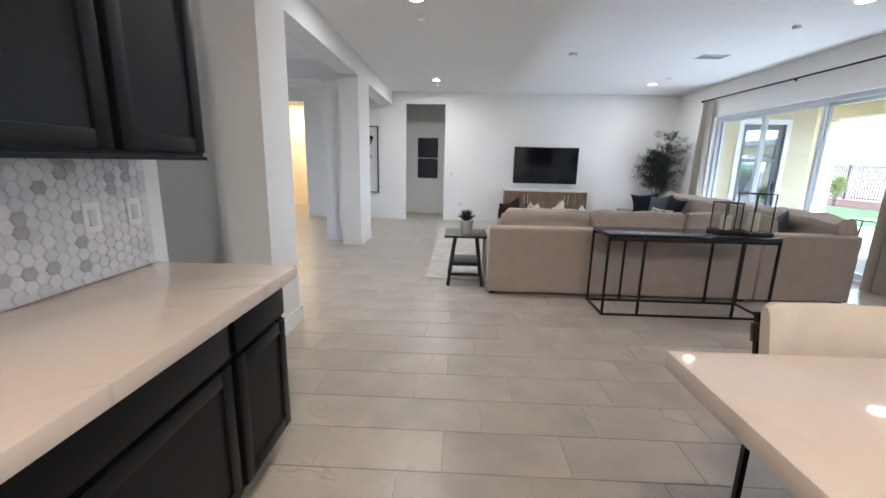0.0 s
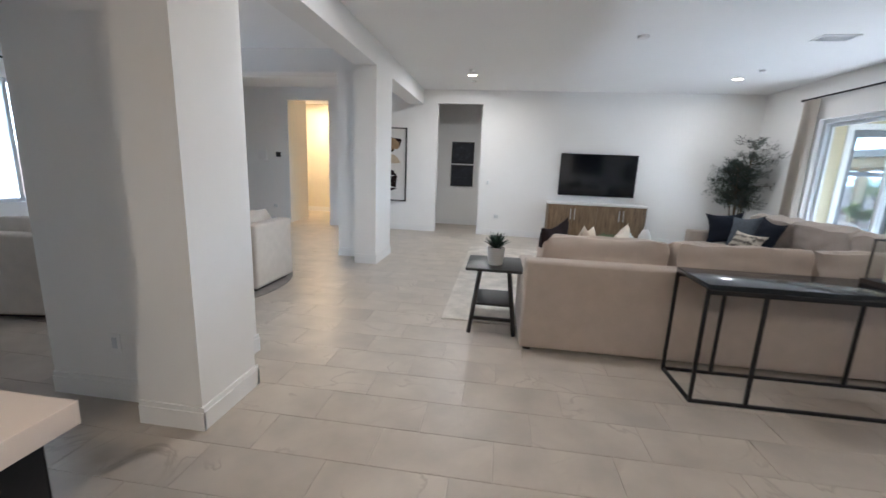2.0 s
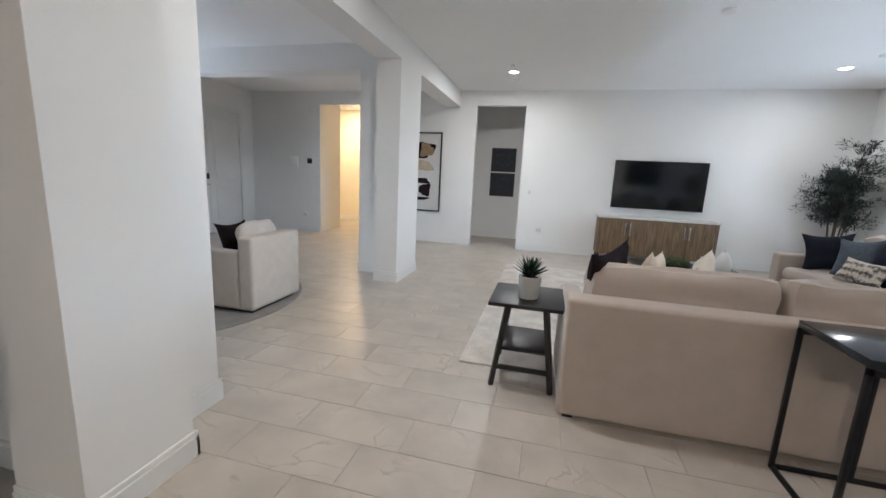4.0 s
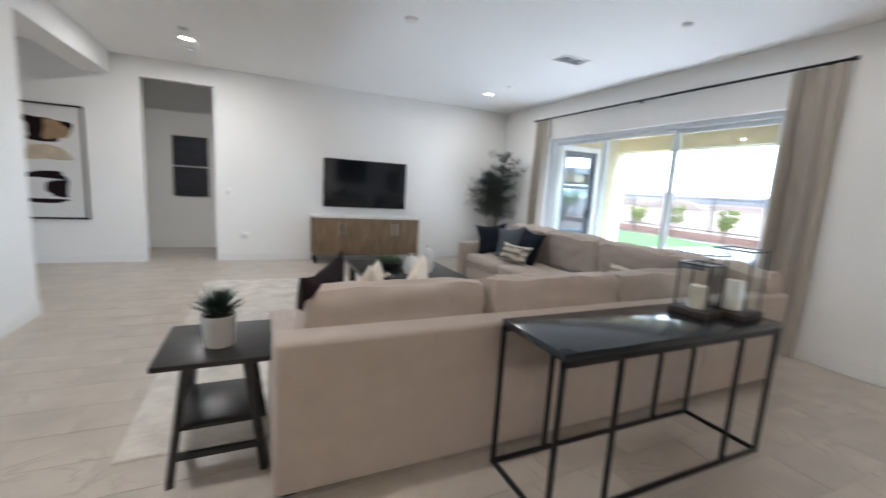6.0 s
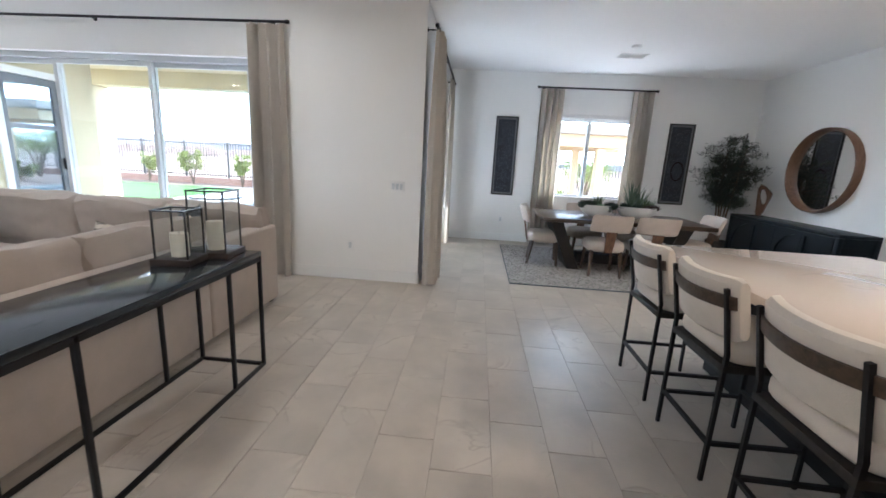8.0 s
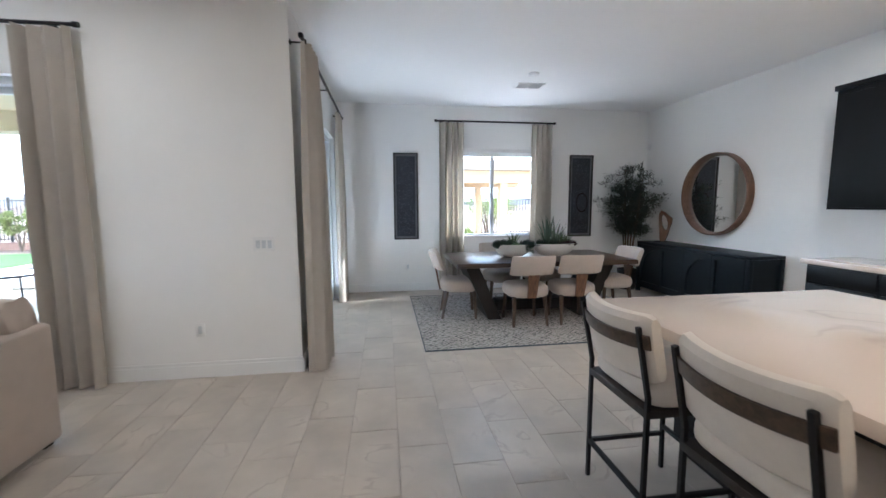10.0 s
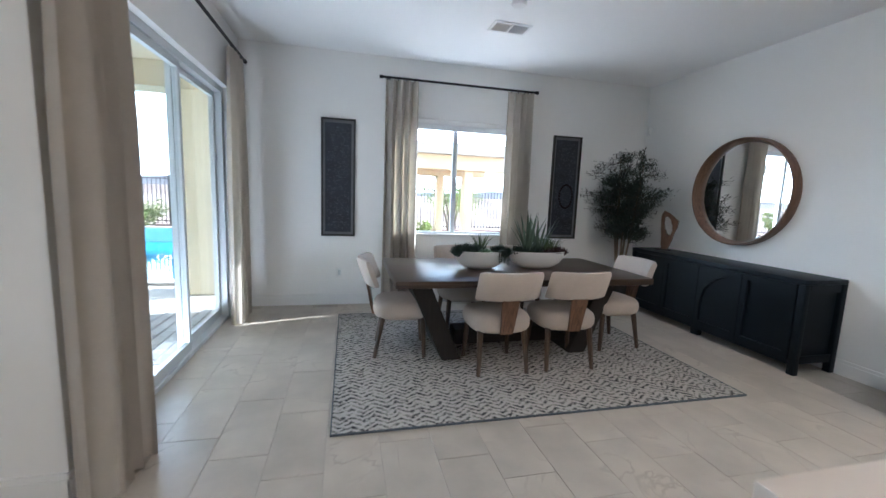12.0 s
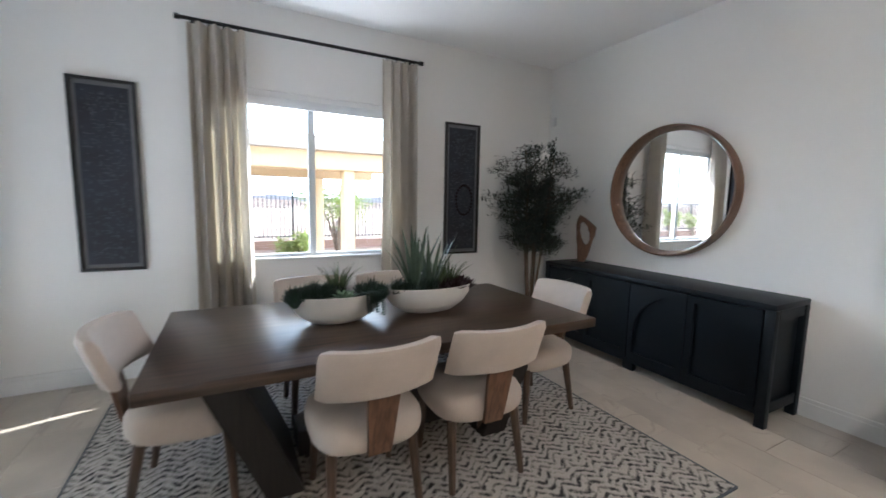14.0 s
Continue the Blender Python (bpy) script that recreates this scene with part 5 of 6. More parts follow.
inner = [(-0.030, 0.195), (-0.005, 0.24), (0.018, 0.30), (0.026, 0.38), (0.014, 0.435), (-0.030, 0.425), (-0.068, 0.35), (-0.082, 0.28), (-0.076, 0.22), (-0.055, 0.19)]
rows = [[bm.verts.new((ox, 0.02, oz)), bm.verts.new((ix, 0.02, iz)), bm.verts.new((ix, -0.02, iz)), bm.verts.new((ox, -0.02, oz))] for (ox, oz), (ix, iz) in zip(outer, inner)]
for p, q in zip(rows, rows[1:] + rows[:1]):
    for j in range(4):
        bm.faces.new((p[j], p[(j + 1) % 4], q[(j + 1) % 4], q[j]))
bmesh.ops.recalc_face_normals(bm, faces=bm.faces[:])
bmesh.ops.subdivide_edges(bm, edges=bm.edges[:], cuts=1, smooth=0.6)
part("body", bm, WALNUT_MID, sc)

mi = thing("mirror", "round wall mirror in a deep walnut frame", "mirror", 6.92, DRY, 1.57)
turned = Matrix.Rotation(radians(-90), 4, "X")
bm = bmesh.new()
prof = ((0.575, 0.0), (0.575, 0.10), (0.57, 0.108), (0.558, 0.108), (0.528, 0.03), (0.528, 0.0))
rings = [[bm.verts.new(turned @ Vector((r * math.cos(2 * math.pi * k / 72), r * math.sin(2 * math.pi * k / 72), z))) for k in range(72)] for r, z in prof]
for p, q in zip(rings, rings[1:]):
    for k in range(72):
        bm.faces.new((p[k], p[(k + 1) % 72], q[(k + 1) % 72], q[k]))
bmesh.ops.recalc_face_normals(bm, faces=bm.faces[:])
part("frame", bm, WALNUT_MID, mi)
part("glass", moved(lathe(bmesh.new(), [(0.53, 0.012), (0.53, 0.022)], 72), turned), MIRROR, mi)

indoor_tree(8.10, -1.36, 2.10, 1.0, 33, "dark green artificial olive tree in the dining room corner", 0.16, 0.34, 0.05, 9800, 0.44)


def art_panel(y0, y1, z0, z1, seed, label):
    """A tall framed print with chalky marks on a dark ground."""
    rng = random.Random(seed)
    t = thing("framed_art", label, "picture", DFX, (y0 + y1) / 2, z0)
    w, h, f = (y1 - y0) / 2, z1 - z0, 0.022
    part("frame", boxes((-0.035, -w, 0, -0.001, -w + f, h), (-0.035, w - f, 0, -0.001, w, h), (-0.035, -w + f, 0, -0.001, w - f, f), (-0.035, -w + f, h - f, -0.001, w - f, h), bevel=0.002), BLACK_WOOD, t)
    part("mat_board", boxes((-0.012, -w + f, f, -0.002, w - f, h - f)), MATBOARD, t)
    part("print", boxes((-0.015, -w + f + 0.025, f + 0.03, -0.0122, w - f - 0.025, h - f - 0.03)), ART_DARK, t)
    bm = bmesh.new()
    for _ in range(420):
        y, z = rng.uniform(-w + 0.07, w - 0.07), rng.uniform(0.09, h - 0.09)
        a, b = rng.choice(((0.014, 0.004), (0.004, 0.014), (0.007, 0.007), (0.02, 0.003)))
        k = rng.uniform(0.4, 0.9)
        box(bm, -0.0162, y - a * k, z - b * k, -0.0152, y + a * k, z + b * k)
    tagged(part("chalk_pattern", bm, ART_MARK, t, smooth=False), "", "", "", "stuff")
    if seed % 2:
        bm = bmesh.new()
        cy, cz = -0.03, h * 0.42
        for k in range(26):
            a = 2 * math.pi * k / 26
            q = boxes((-0.0166, -0.012, -0.012, -0.0163, 0.012, 0.012), m=Matrix.Translation((0, cy + 0.10 * math.cos(a), cz + 0.16 * math.sin(a))))
            me = bpy.data.meshes.new("tmp")
            q.to_mesh(me)
            q.free()
            bm.from_mesh(me)
            bpy.data.meshes.remove(me)
        part("ring", bm, DARK_PILLOW, t, smooth=False)
    return t


MATBOARD = material("grey_mat_board", (0.15, 0.15, 0.155), 0.85, var=0.15, scale=14)
ART_DARK = material("inky_print", (0.017, 0.020, 0.031), 0.6, var=0.5, scale=6, bump=0.2, bump_scale=60)
ART_MARK = material("chalk_marks", (0.075, 0.08, 0.095), 0.8, var=0.4, scale=20)
art_panel(2.167, 2.567, 0.87, 2.278, 2, "tall black framed abstract print with chalk marks")
art_panel(-0.888, -0.463, 0.877, 2.28, 3, "tall black framed abstract print with a dark ring")

# kitchen
MARBLE_A = marbled("hex_marble_white", (0.70, 0.70, 0.715), (0.62, 0.62, 0.635), 0.3, 6, 0.05, 0.05, True)
MARBLE_B = marbled("hex_marble_grey", (0.62, 0.62, 0.64), (0.55, 0.55, 0.57), 0.3, 6, 0.05, 0.08, True)
MARBLE_C = marbled("hex_marble_taupe", (0.40, 0.39, 0.385), (0.34, 0.33, 0.32), 0.3, 6, 0.05, 0.1, True)


def shaker(y0, y1, z0, z1, x, parent, name="door"):
    """A shaker front on the plane x, facing +x."""
    f, t = 0.058, 0.02
    d = part(name, boxes((x + 0.002, y0 + f - 0.001, z0 + f - 0.001, x + 0.011, y1 - f + 0.001, z1 - f + 0.001)), DARK_CAB, parent)
    for ya in (y0, y1 - f):
        part("stile", boxes((x, ya, z0, x + t, ya + f, z1), bevel=0.002), DARK_CAB, d)
    for za in (z0, z1 - f):
        part("rail", boxes((x, y0 + f, za, x + t - 0.0005, y1 - f, za + f), bevel=0.002), DARK_CAB, d)
    return d


def base_unit(y0, y1):
    t = thing("base_cabinet", "black shaker kitchen base cabinet with a drawer", "cabinet", 0, 0, 0, 0, "base cabinets")
    part("body", boxes((-1.125, y0, 0.10, -0.535, y1, 0.865)), DARK_CAB, t)
    part("toe_kick", boxes((-1.12, y0 + 0.002, 0, -0.61, y1 - 0.002, 0.10)), DARK_CAB, t)
    part("drawer", boxes((-0.533, y0 + 0.02, 0.70, -0.512, y1 - 0.02, 0.845), bevel=0.003), DARK_CAB, t)
    shaker(y0 + 0.02, y1 - 0.02, 0.125, 0.675, -0.533, t)
    return t


for y0, y1 in ((1.79, 2.245), (0.89, 1.789), (0.0, 0.889), (-0.9, -0.001)):
    base_unit(y0, y1)
ct = thing("worktop", "white quartz worktop with faint grey veins on the black cabinets", "worktop", 0, 0)
part("slab", boxes((-1.128, -1.26, 0.866, -0.455, 2.265, 0.92), bevel=0.003), QUARTZ, ct)


def wall_unit(y0, y1):
    t = thing("wall_cabinet", "black shaker wall cabinet hung above the tiled backsplash", "cabinet", 0, 0, 0, 0, "wall cabinets")
    part("body", boxes((-1.128, y0, 1.41, -0.815, y1, 2.48)), DARK_CAB, t)
    shaker(y0 + 0.018, y1 - 0.018, 1.425, 2.46, -0.813, t)
    part("light_rail", boxes((-0.83, y0, 1.395, -0.80, y1, 1.4095)), DARK_CAB, t)
    return t


for y0, y1 in ((1.745, 2.205), (0.90, 1.743), (0.0, 0.898), (-0.9, -0.002)):
    wall_unit(y0, y1)

HEX_GROUT = material("pale_grey_grout", (0.66, 0.66, 0.675), 0.9, var=0.06, scale=12)
bs = thing("backsplash", "white and grey marble hexagon tile backsplash", "backsplash", -1.13, 0, 0.92)
part("grout_bed", boxes((0.0005, -1.2, 0.0005, 0.004, 2.25, 0.49)), HEX_GROUT, bs)
r = 0.027


def hex_points(rr):
    return [(rr * math.cos(math.pi / 3 * k), rr * math.sin(math.pi / 3 * k)) for k in range(6)]


def hex_into(bm, y, z):
    rows = [[bm.verts.new((x, y + a, z + b)) for a, b in hex_points(q)] for x, q in ((0.0035, r - 0.001), (0.008, r - 0.001), (0.009, r - 0.002))]
    for p, q in zip(rows, rows[1:]):
        for k in range(6):
            bm.faces.new((p[k], p[(k + 1) % 6], q[(k + 1) % 6], q[k]))
    bm.faces.new(rows[-1])


hexes, rest = [], []
for m in (MARBLE_A, MARBLE_B, MARBLE_C):
    bm = bmesh.new()
    hex_into(bm, 0, 0)
    hexes.append(mesh_of("hex_tile", bm, m))
    rest.append((bmesh.new(), m))
rng = random.Random(12)
for i in range(70):
    for j in range(11):
        y, z = 2.222 - i * 1.5 * r, 0.024 + j * math.sqrt(3) * r + (i % 2) * math.sqrt(3) / 2 * r
        if z > 0.47:
            continue
        v = rng.random()
        k = 0 if v < 0.62 else 1 if v < 0.91 else 2
        if i < 28:
            h = new("hex_tile", hexes[k])
            h.location, h.parent = (0.0005, y, z), bs
        else:
            hex_into(rest[k][0], y, z)
for bm, m in rest:
    tagged(part("hex_tiles", bm, m, bs, smooth=False), "", "", "", "stuff")


def wall_plate(name, label, m, gang=1, kind="switch", w=0.075, h=0.117):
    t = thing(name, label, name.replace("_", " "), 0, 0)
    t.matrix_basis = m
    W = w + 0.046 * (gang - 1)
    part("plate", boxes((-W / 2, -0.006, -h / 2, W / 2, 0.0, h / 2), bevel=0.002), TRIM, t)
    for k in range(gang):
        x = (k - (gang - 1) / 2) * 0.046
        part("rocker" if kind == "switch" else "socket", boxes((x - 0.016, -0.0095, -0.033, x + 0.016, -0.0061, 0.033), bevel=0.0015), VINYL, t)
    return t


wall_plate("wall_switch", "white double light switch on the marble backsplash", pose(-1.1205, 1.95, 1.17, 0, 0, 90), 1)
wall_plate("wall_outlet", "white power outlet on the marble backsplash", pose(-1.1205, 2.155, 1.17, 0, 0, 90), 1, "outlet")
wall_plate("wall_switch", "white three-gang light switch by the curtain", pose(SLX, 3.72, 1.12, 0, 0, -90), 3)
wall_plate("wall_outlet", "white power outlet low on the wall", pose(SLX, 4.26, 0.41, 0, 0, -90), 1, "outlet")
wall_plate("wall_outlet", "white power outlet low on the television wall", pose(0.35, TVY, 0.42), 2, "outlet")
wall_plate("wall_switch", "white light switch beside the doorway", pose(0.12, TVY, 1.15), 1)
wall_plate("wall_outlet", "white power outlet low on the pier", pose(-1.75, 3.5, 0.36), 1, "outlet")
wall_plate("wall_outlet", "white power outlet low on the entry wall", pose(-4.85, TVY, 0.38), 2, "outlet")
wall_plate("wall_outlet", "white power outlet low on the dining wall", pose(DFX, 2.35, 0.41, 0, 0, -90), 1, "outlet")

# island
isl = thing("kitchen_island", "black panelled kitchen island base", "island", 0, 0)
part("body", boxes((0.98, 0.06, 0.10, 3.84, 1.07, 0.858)), DARK_CAB, isl)
part("toe_kick", boxes((1.02, 0.12, 0, 3.80, 1.03, 0.10)), DARK_CAB, isl)
for k in range(5):
    x0 = 1.0 + k * 0.566
    part("panel", boxes((x0, 1.071, 0.13, x0 + 0.07, 1.085, 0.85), (x0 + 0.49, 1.071, 0.13, x0 + 0.56, 1.085, 0.85), (x0 + 0.07, 1.071, 0.78, x0 + 0.49, 1.085, 0.85), (x0 + 0.07, 1.071, 0.13, x0 + 0.49, 1.085, 0.2)), DARK_CAB, isl)
it = thing("island_worktop", "white quartz island worktop with an overhang for stools", "worktop", 0, 0)
part("slab", boxes((0.885, 0.0, 0.859, 3.925, 1.525, 0.91), bevel=0.003), QUARTZ, it)


def bar_stool():
    """Faces -y; origin under the seat's middle."""
    t = thing("bar_stool", "cream upholstered bar stool with black metal frame", "bar stool", 0, 0, 0, 0, "stools along the island")
    w, b = 0.225, 0.018
    for sx in (-1, 1):
        bm = bmesh.new()
        bar(bm, (sx * w, 0.225, 0), (sx * w, 0.225, 0.66), b)
        bar(bm, (sx * w, 0.225, 0.65), (sx * w, 0.285, 0.955), b)
        part("rear_leg", bm, BLACK_METAL, t)
        bm = bmesh.new()
        bar(bm, (sx * w, -0.205, 0), (sx * w, -0.195, 0.585), b)
        part("front_leg", bm, BLACK_METAL, t)
        part("side_rail", boxes((sx * w - b / 2, -0.19, 0.19, sx * w + b / 2, 0.215, 0.21)), BLACK_METAL, t)
    part("foot_rail", boxes((-w + b / 2, -0.21, 0.23, w - b / 2, -0.19, 0.25)), BLACK_METAL, t)
    part("rear_rail", boxes((-w + b / 2, 0.215, 0.19, w - b / 2, 0.235, 0.21)), BLACK_METAL, t)
    part("seat_frame", boxes((-0.235, -0.215, 0.565, 0.235, 0.235, 0.60), bevel=0.004), DARK_LEG, t)
    bm = moved(round_slab(0.245, 0.228, 0.601, 0.70, 6.0, 0.035, 0.006, 56), Matrix.Translation((0, -0.01, 0)))
    part("seat", bm, CREAM, t)
    lean = Matrix.Translation((0, 0.245, 0.70)) @ Matrix.Rotation(radians(-11), 4, "X")
    prof = ((-0.052, 0.03), (-0.055, 0.15), (-0.05, 0.27), (-0.03, 0.295), (0.0, 0.295), (0.02, 0.275), (0.025, 0.15), (0.02, 0.025), (0.0, 0.004), (-0.03, 0.004))
    bm, rings, mm = bmesh.new(), [], len(prof)
    for k in range(21):
        x = -0.248 + 0.496 * k / 20
        e = max(0.0, abs(x) - 0.222) / 0.026
        sh = 1 - 0.45 * e * e
        rings.append([bm.verts.new((x, -0.015 + (y + 0.015) * sh - 0.9 * x * x, 0.15 + (z - 0.15) * (1 - 0.10 * e * e))) for y, z in prof])
    for p, q in zip(rings, rings[1:]):
        for k in range(mm):
            bm.faces.new((p[k], q[k], q[(k + 1) % mm], p[(k + 1) % mm]))
    bm.faces.new(rings[0])
    bm.faces.new(list(reversed(rings[-1])))
    bmesh.ops.recalc_face_normals(bm, faces=bm.faces[:])
    part("backrest", moved(bm, lean), CREAM, t)
    bm = boxes((-0.258, 0.027, 0.165, 0.258, 0.037, 0.225))
    bmesh.ops.subdivide_edges(bm, edges=[e for e in bm.edges if abs(e.verts[0].co.x - e.verts[1].co.x) > 0.1], cuts=12)
    for v in bm.verts:
        v.co.y += -0.9 * v.co.x ** 2
    part("back_band", moved(bm, lean), WALNUT, t)
    return t


st = bar_stool()
st.matrix_basis = pose(3.495, 1.44, 0)
for x in (2.84, 2.17, 1.50):
    copy_thing(st, pose(x, 1.44 + (0.01 if x < 2 else 0), 0, 0, 0, 1.0 if x > 2.5 else -1.2))

# kitchen units along the south wall
for k, (x0, x1) in enumerate(((4.55, 5.14), (3.9, 4.549), (0.3, 1.2), (-0.4, 0.299))):
    t = thing("base_cabinet", "black shaker kitchen base cabinet along the back wall", "cabinet", 0, 0, 0, 0, "back wall base cabinets")
    part("body", boxes((x0, DRY + 0.002, 0.10, x1, -1.32, 0.865)), DARK_CAB, t)
    part("toe_kick", boxes((x0 + 0.002, DRY + 0.01, 0, x1 - 0.002, -1.39, 0.10)), DARK_CAB, t)
    part("door", boxes((x0 + 0.015, -1.319, 0.12, x1 - 0.015, -1.30, 0.68), bevel=0.003), DARK_CAB, t)
    part("drawer", boxes((x0 + 0.015, -1.319, 0.70, x1 - 0.015, -1.30, 0.85), bevel=0.003), DARK_CAB, t)
ct2 = thing("worktop", "white quartz worktop along the back wall", "worktop", 0, 0)
part("slab", boxes((-1.128, DRY + 0.001, 0.866, 5.17, -1.27, 0.91), bevel=0.003), QUARTZ, ct2)
for k, (x0, x1) in enumerate(((4.55, 5.24), (3.9, 4.549))):
    t = thing("wall_cabinet", "black shaker wall cabinet along the back wall", "cabinet", 0, 0, 0, 0, "back wall cabinets")
    part("body", boxes((x0, DRY + 0.002, 1.38, x1, -1.60, 2.50)), DARK_CAB, t)
    part("door", boxes((x0 + 0.015, -1.599, 1.40, x1 - 0.015, -1.58, 2.46), bevel=0.003), DARK_CAB, t)
    part("crown", boxes((x0 - 0.012, DRY + 0.002, 2.501, x1 + 0.012, -1.57, 2.55), bevel=0.006), DARK_CAB, t)


# ceiling fittings
def downlight(x, y, power=2.5, colour=(1.0, 0.88, 0.74)):
    t = thing("recessed_downlight", "round recessed warm white ceiling downlight, switched on", "downlight", x, y, CH, 0, "recessed ceiling lights")
    bm = bmesh.new()
    rings = [[bm.verts.new((q * math.cos(2 * math.pi * k / 32), q * math.sin(2 * math.pi * k / 32), z)) for k in range(32)] for q, z in ((0.095, -0.0005), (0.093, -0.006), (0.075, -0.006), (0.07, -0.002))]
    for p, q in zip(rings, rings[1:]):
        for k in range(32):
            bm.faces.new((p[k], p[(k + 1) % 32], q[(k + 1) % 32], q[k]))
    part("trim_ring", bm, TRIM, t)
    part("lens", lathe(bmesh.new(), [(0.071, -0.0035), (0.071, -0.001)], 28), LAMP, t)
    lt = new("lamp", bpy.data.lights.new("lamp", "AREA"))
    lt.data.shape, lt.data.size, lt.data.energy, lt.data.color = "DISK", 0.13, power, colour
    lt.parent = t
    lt.matrix_basis = pose(0, 0, -0.012)
    return t


for x, y, p in ((-0.22, 9.15, 9.0), (-0.20, 5.02, 8.0), (4.14, 9.22, 4.0), (4.21, 4.96, 2.0)):
    downlight(x, y, p)
for x, y, p in ((0.25, 0.2, 11.0), (2.3, -0.6, 10.0), (4.2, -0.6, 6.0)):
    downlight(x, y, p, (1.0, 0.92, 0.82) if x > 4 else (1.0, 0.76, 0.52))


def vent(x, y, turn, label):
    t = thing("ceiling_vent", label, "vent", x, y, CH, turn, "ceiling vents")
    part("frame", boxes((-0.19, -0.115, -0.012, -0.165, 0.115, -0.001), (0.165, -0.115, -0.012, 0.19, 0.115, -0.001), (-0.165, -0.115, -0.012, 0.165, -0.09, -0.001), (-0.165, 0.09, -0.012, 0.165, 0.115, -0.001),
                        (-0.006, -0.09, -0.012, 0.006, 0.09, -0.001)), TRIM, t)
    # dark sheet whose colour stands in for the shade between the slats
    part("shade_backing", boxes((-0.165, -0.09, -0.003, 0.165, 0.09, -0.0008)), GREY_PILLOW, t)
    for k in range(8):
        y0 = -0.078 + k * 0.022
        for s in (-1, 1):
            part("slat", boxes((s * 0.0865 - 0.078, -0.009, -0.0012, s * 0.0865 + 0.078, 0.009, 0.0012), m=Matrix.Translation((0, y0, -0.0075)) @ Matrix.Rotation(radians(74), 4, "X")), TRIM, t)
    return t


vent(4.02, 7.08, 0, "white slatted ceiling air vent in the living room")
vent(7.28, 0.74, 90, "white slatted ceiling air vent over the dining table")


def detector(x, y, rr=0.065, label="round white ceiling smoke detector"):
    ob = new("smoke_detector", mesh_of("smoke_detector", lathe(bmesh.new(), [(rr, -0.0005), (rr, -0.018), (rr * 0.85, -0.03), (rr * 0.4, -0.034), (0.004, -0.034)][::-1], 28), TRIM, True))
    ob.matrix_basis = pose(x, y, CH)
    return tagged(ob, label, "smoke detector")


detector(1.95, 7.02)
detector(6.79, 0.86)
detector(-0.22, 9.62, 0.05)
for x, y in ((4.16, 5.71), (-0.20, 5.60), (4.15, 8.6), (4.6, 0.9), (4.7, 2.2), (-0.2, 8.75)):
    detector(x, y, 0.042, "small round white ceiling sprinkler cover")
sn = thing("motion_sensor", "small white wall-mounted alarm sensor in the corner", "sensor", 8.44, DRY, 2.42, 0)
part("case", boxes((-0.03, 0.0, -0.05, 0.03, 0.045, 0.05), bevel=0.01), TRIM, sn)

# entry and front sitting room
DOOR_PAINT = material("white_door_paint", (0.76, 0.76, 0.75), 0.45, var=0.015, scale=3)
for k, y0 in enumerate((8.39, 9.245)):
    d = tagged(new("door_%d" % (4 + k)), "white panelled front entry door, closed", "door", "", "structure")
    d.matrix_basis = pose(WALLW - 0.06, y0, 0)
    part("leaf", boxes((0, 0.001, 0.0, 0.045, 0.8495, 2.519)), DOOR_PAINT, d)
    for z0, z1 in ((0.25, 0.95), (1.10, 2.30)):
        part("panel", boxes((0.0455, 0.16, z0, 0.053, 0.69, z1), bevel=0.003), DOOR_PAINT, d)
    if k == 0:
        h = part("door_lock", boxes((0.046, 0.76, 1.10, 0.075, 0.82, 1.22), bevel=0.006), PLASTIC, d, "dark electronic keypad lock")
        part("door_handle", boxes((0.046, 0.73, 0.98, 0.09, 0.82, 1.01), bevel=0.006), CHROME, d)
structure("door_trim", boxes((WALLW, 8.30, 0, WALLW + 0.018, 8.388, 2.60), (WALLW, 10.095, 0, WALLW + 0.018, 10.18, 2.60), (WALLW, 8.388, 2.512, WALLW + 0.018, 10.095, 2.60)), TRIM, "white door casing round the entry doors", "trim")
part("hinge", boxes((0.046, 0.84, 1.9, 0.056, 0.847, 2.0)), CHROME, d)

# keypads by the side hall
th = thing("alarm_panel", "white wall alarm panel", "panel", -5.12, TVY, 1.55)
part("case", boxes((-0.10, -0.025, -0.11, 0.10, 0.0, 0.11), bevel=0.006), TRIM, th)
th = thing("thermostat", "black and white wall thermostat", "thermostat", -4.72, TVY, 1.57)
part("case", boxes((-0.07, -0.02, -0.07, 0.07, 0.0, 0.07), bevel=0.006), TRIM, th)
part("display", boxes((-0.06, -0.023, -0.055, 0.06, -0.0202, 0.055)), PLASTIC, th)
th = thing("thermostat", "small grey thermostat in the side hallway", "thermostat", -3.72, 12.999, 1.50)
part("case", boxes((-0.09, -0.02, -0.06, 0.09, 0.0, 0.06), bevel=0.006), GREY_PILLOW, th)

# side hallway: cream cabinet front, dark appliance, warm ceiling lamp
hc = thing("hall_cabinet", "cream wall cabinet in the warm side hallway", "cabinet", -2.95, 12.2)
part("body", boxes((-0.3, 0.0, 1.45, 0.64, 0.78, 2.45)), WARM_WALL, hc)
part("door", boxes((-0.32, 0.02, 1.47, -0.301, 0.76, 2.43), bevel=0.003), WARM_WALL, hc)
ha = thing("appliance", "dark front-loading appliance in the side hallway", "appliance", -2.95, 12.2)
part("body", boxes((-0.3, 0.0, 0.0, 0.64, 0.68, 1.0), bevel=0.02), PLASTIC, ha)
hl = downlight(-4.5, 12.2, 18.0, (1.0, 0.66, 0.34))

# framed art on the north wall
fa = thing("framed_art", "large thin-framed abstract print in black, tan and cream", "picture", -2.12, TVY, 0.645)
W2, H2 = 0.43, 1.60
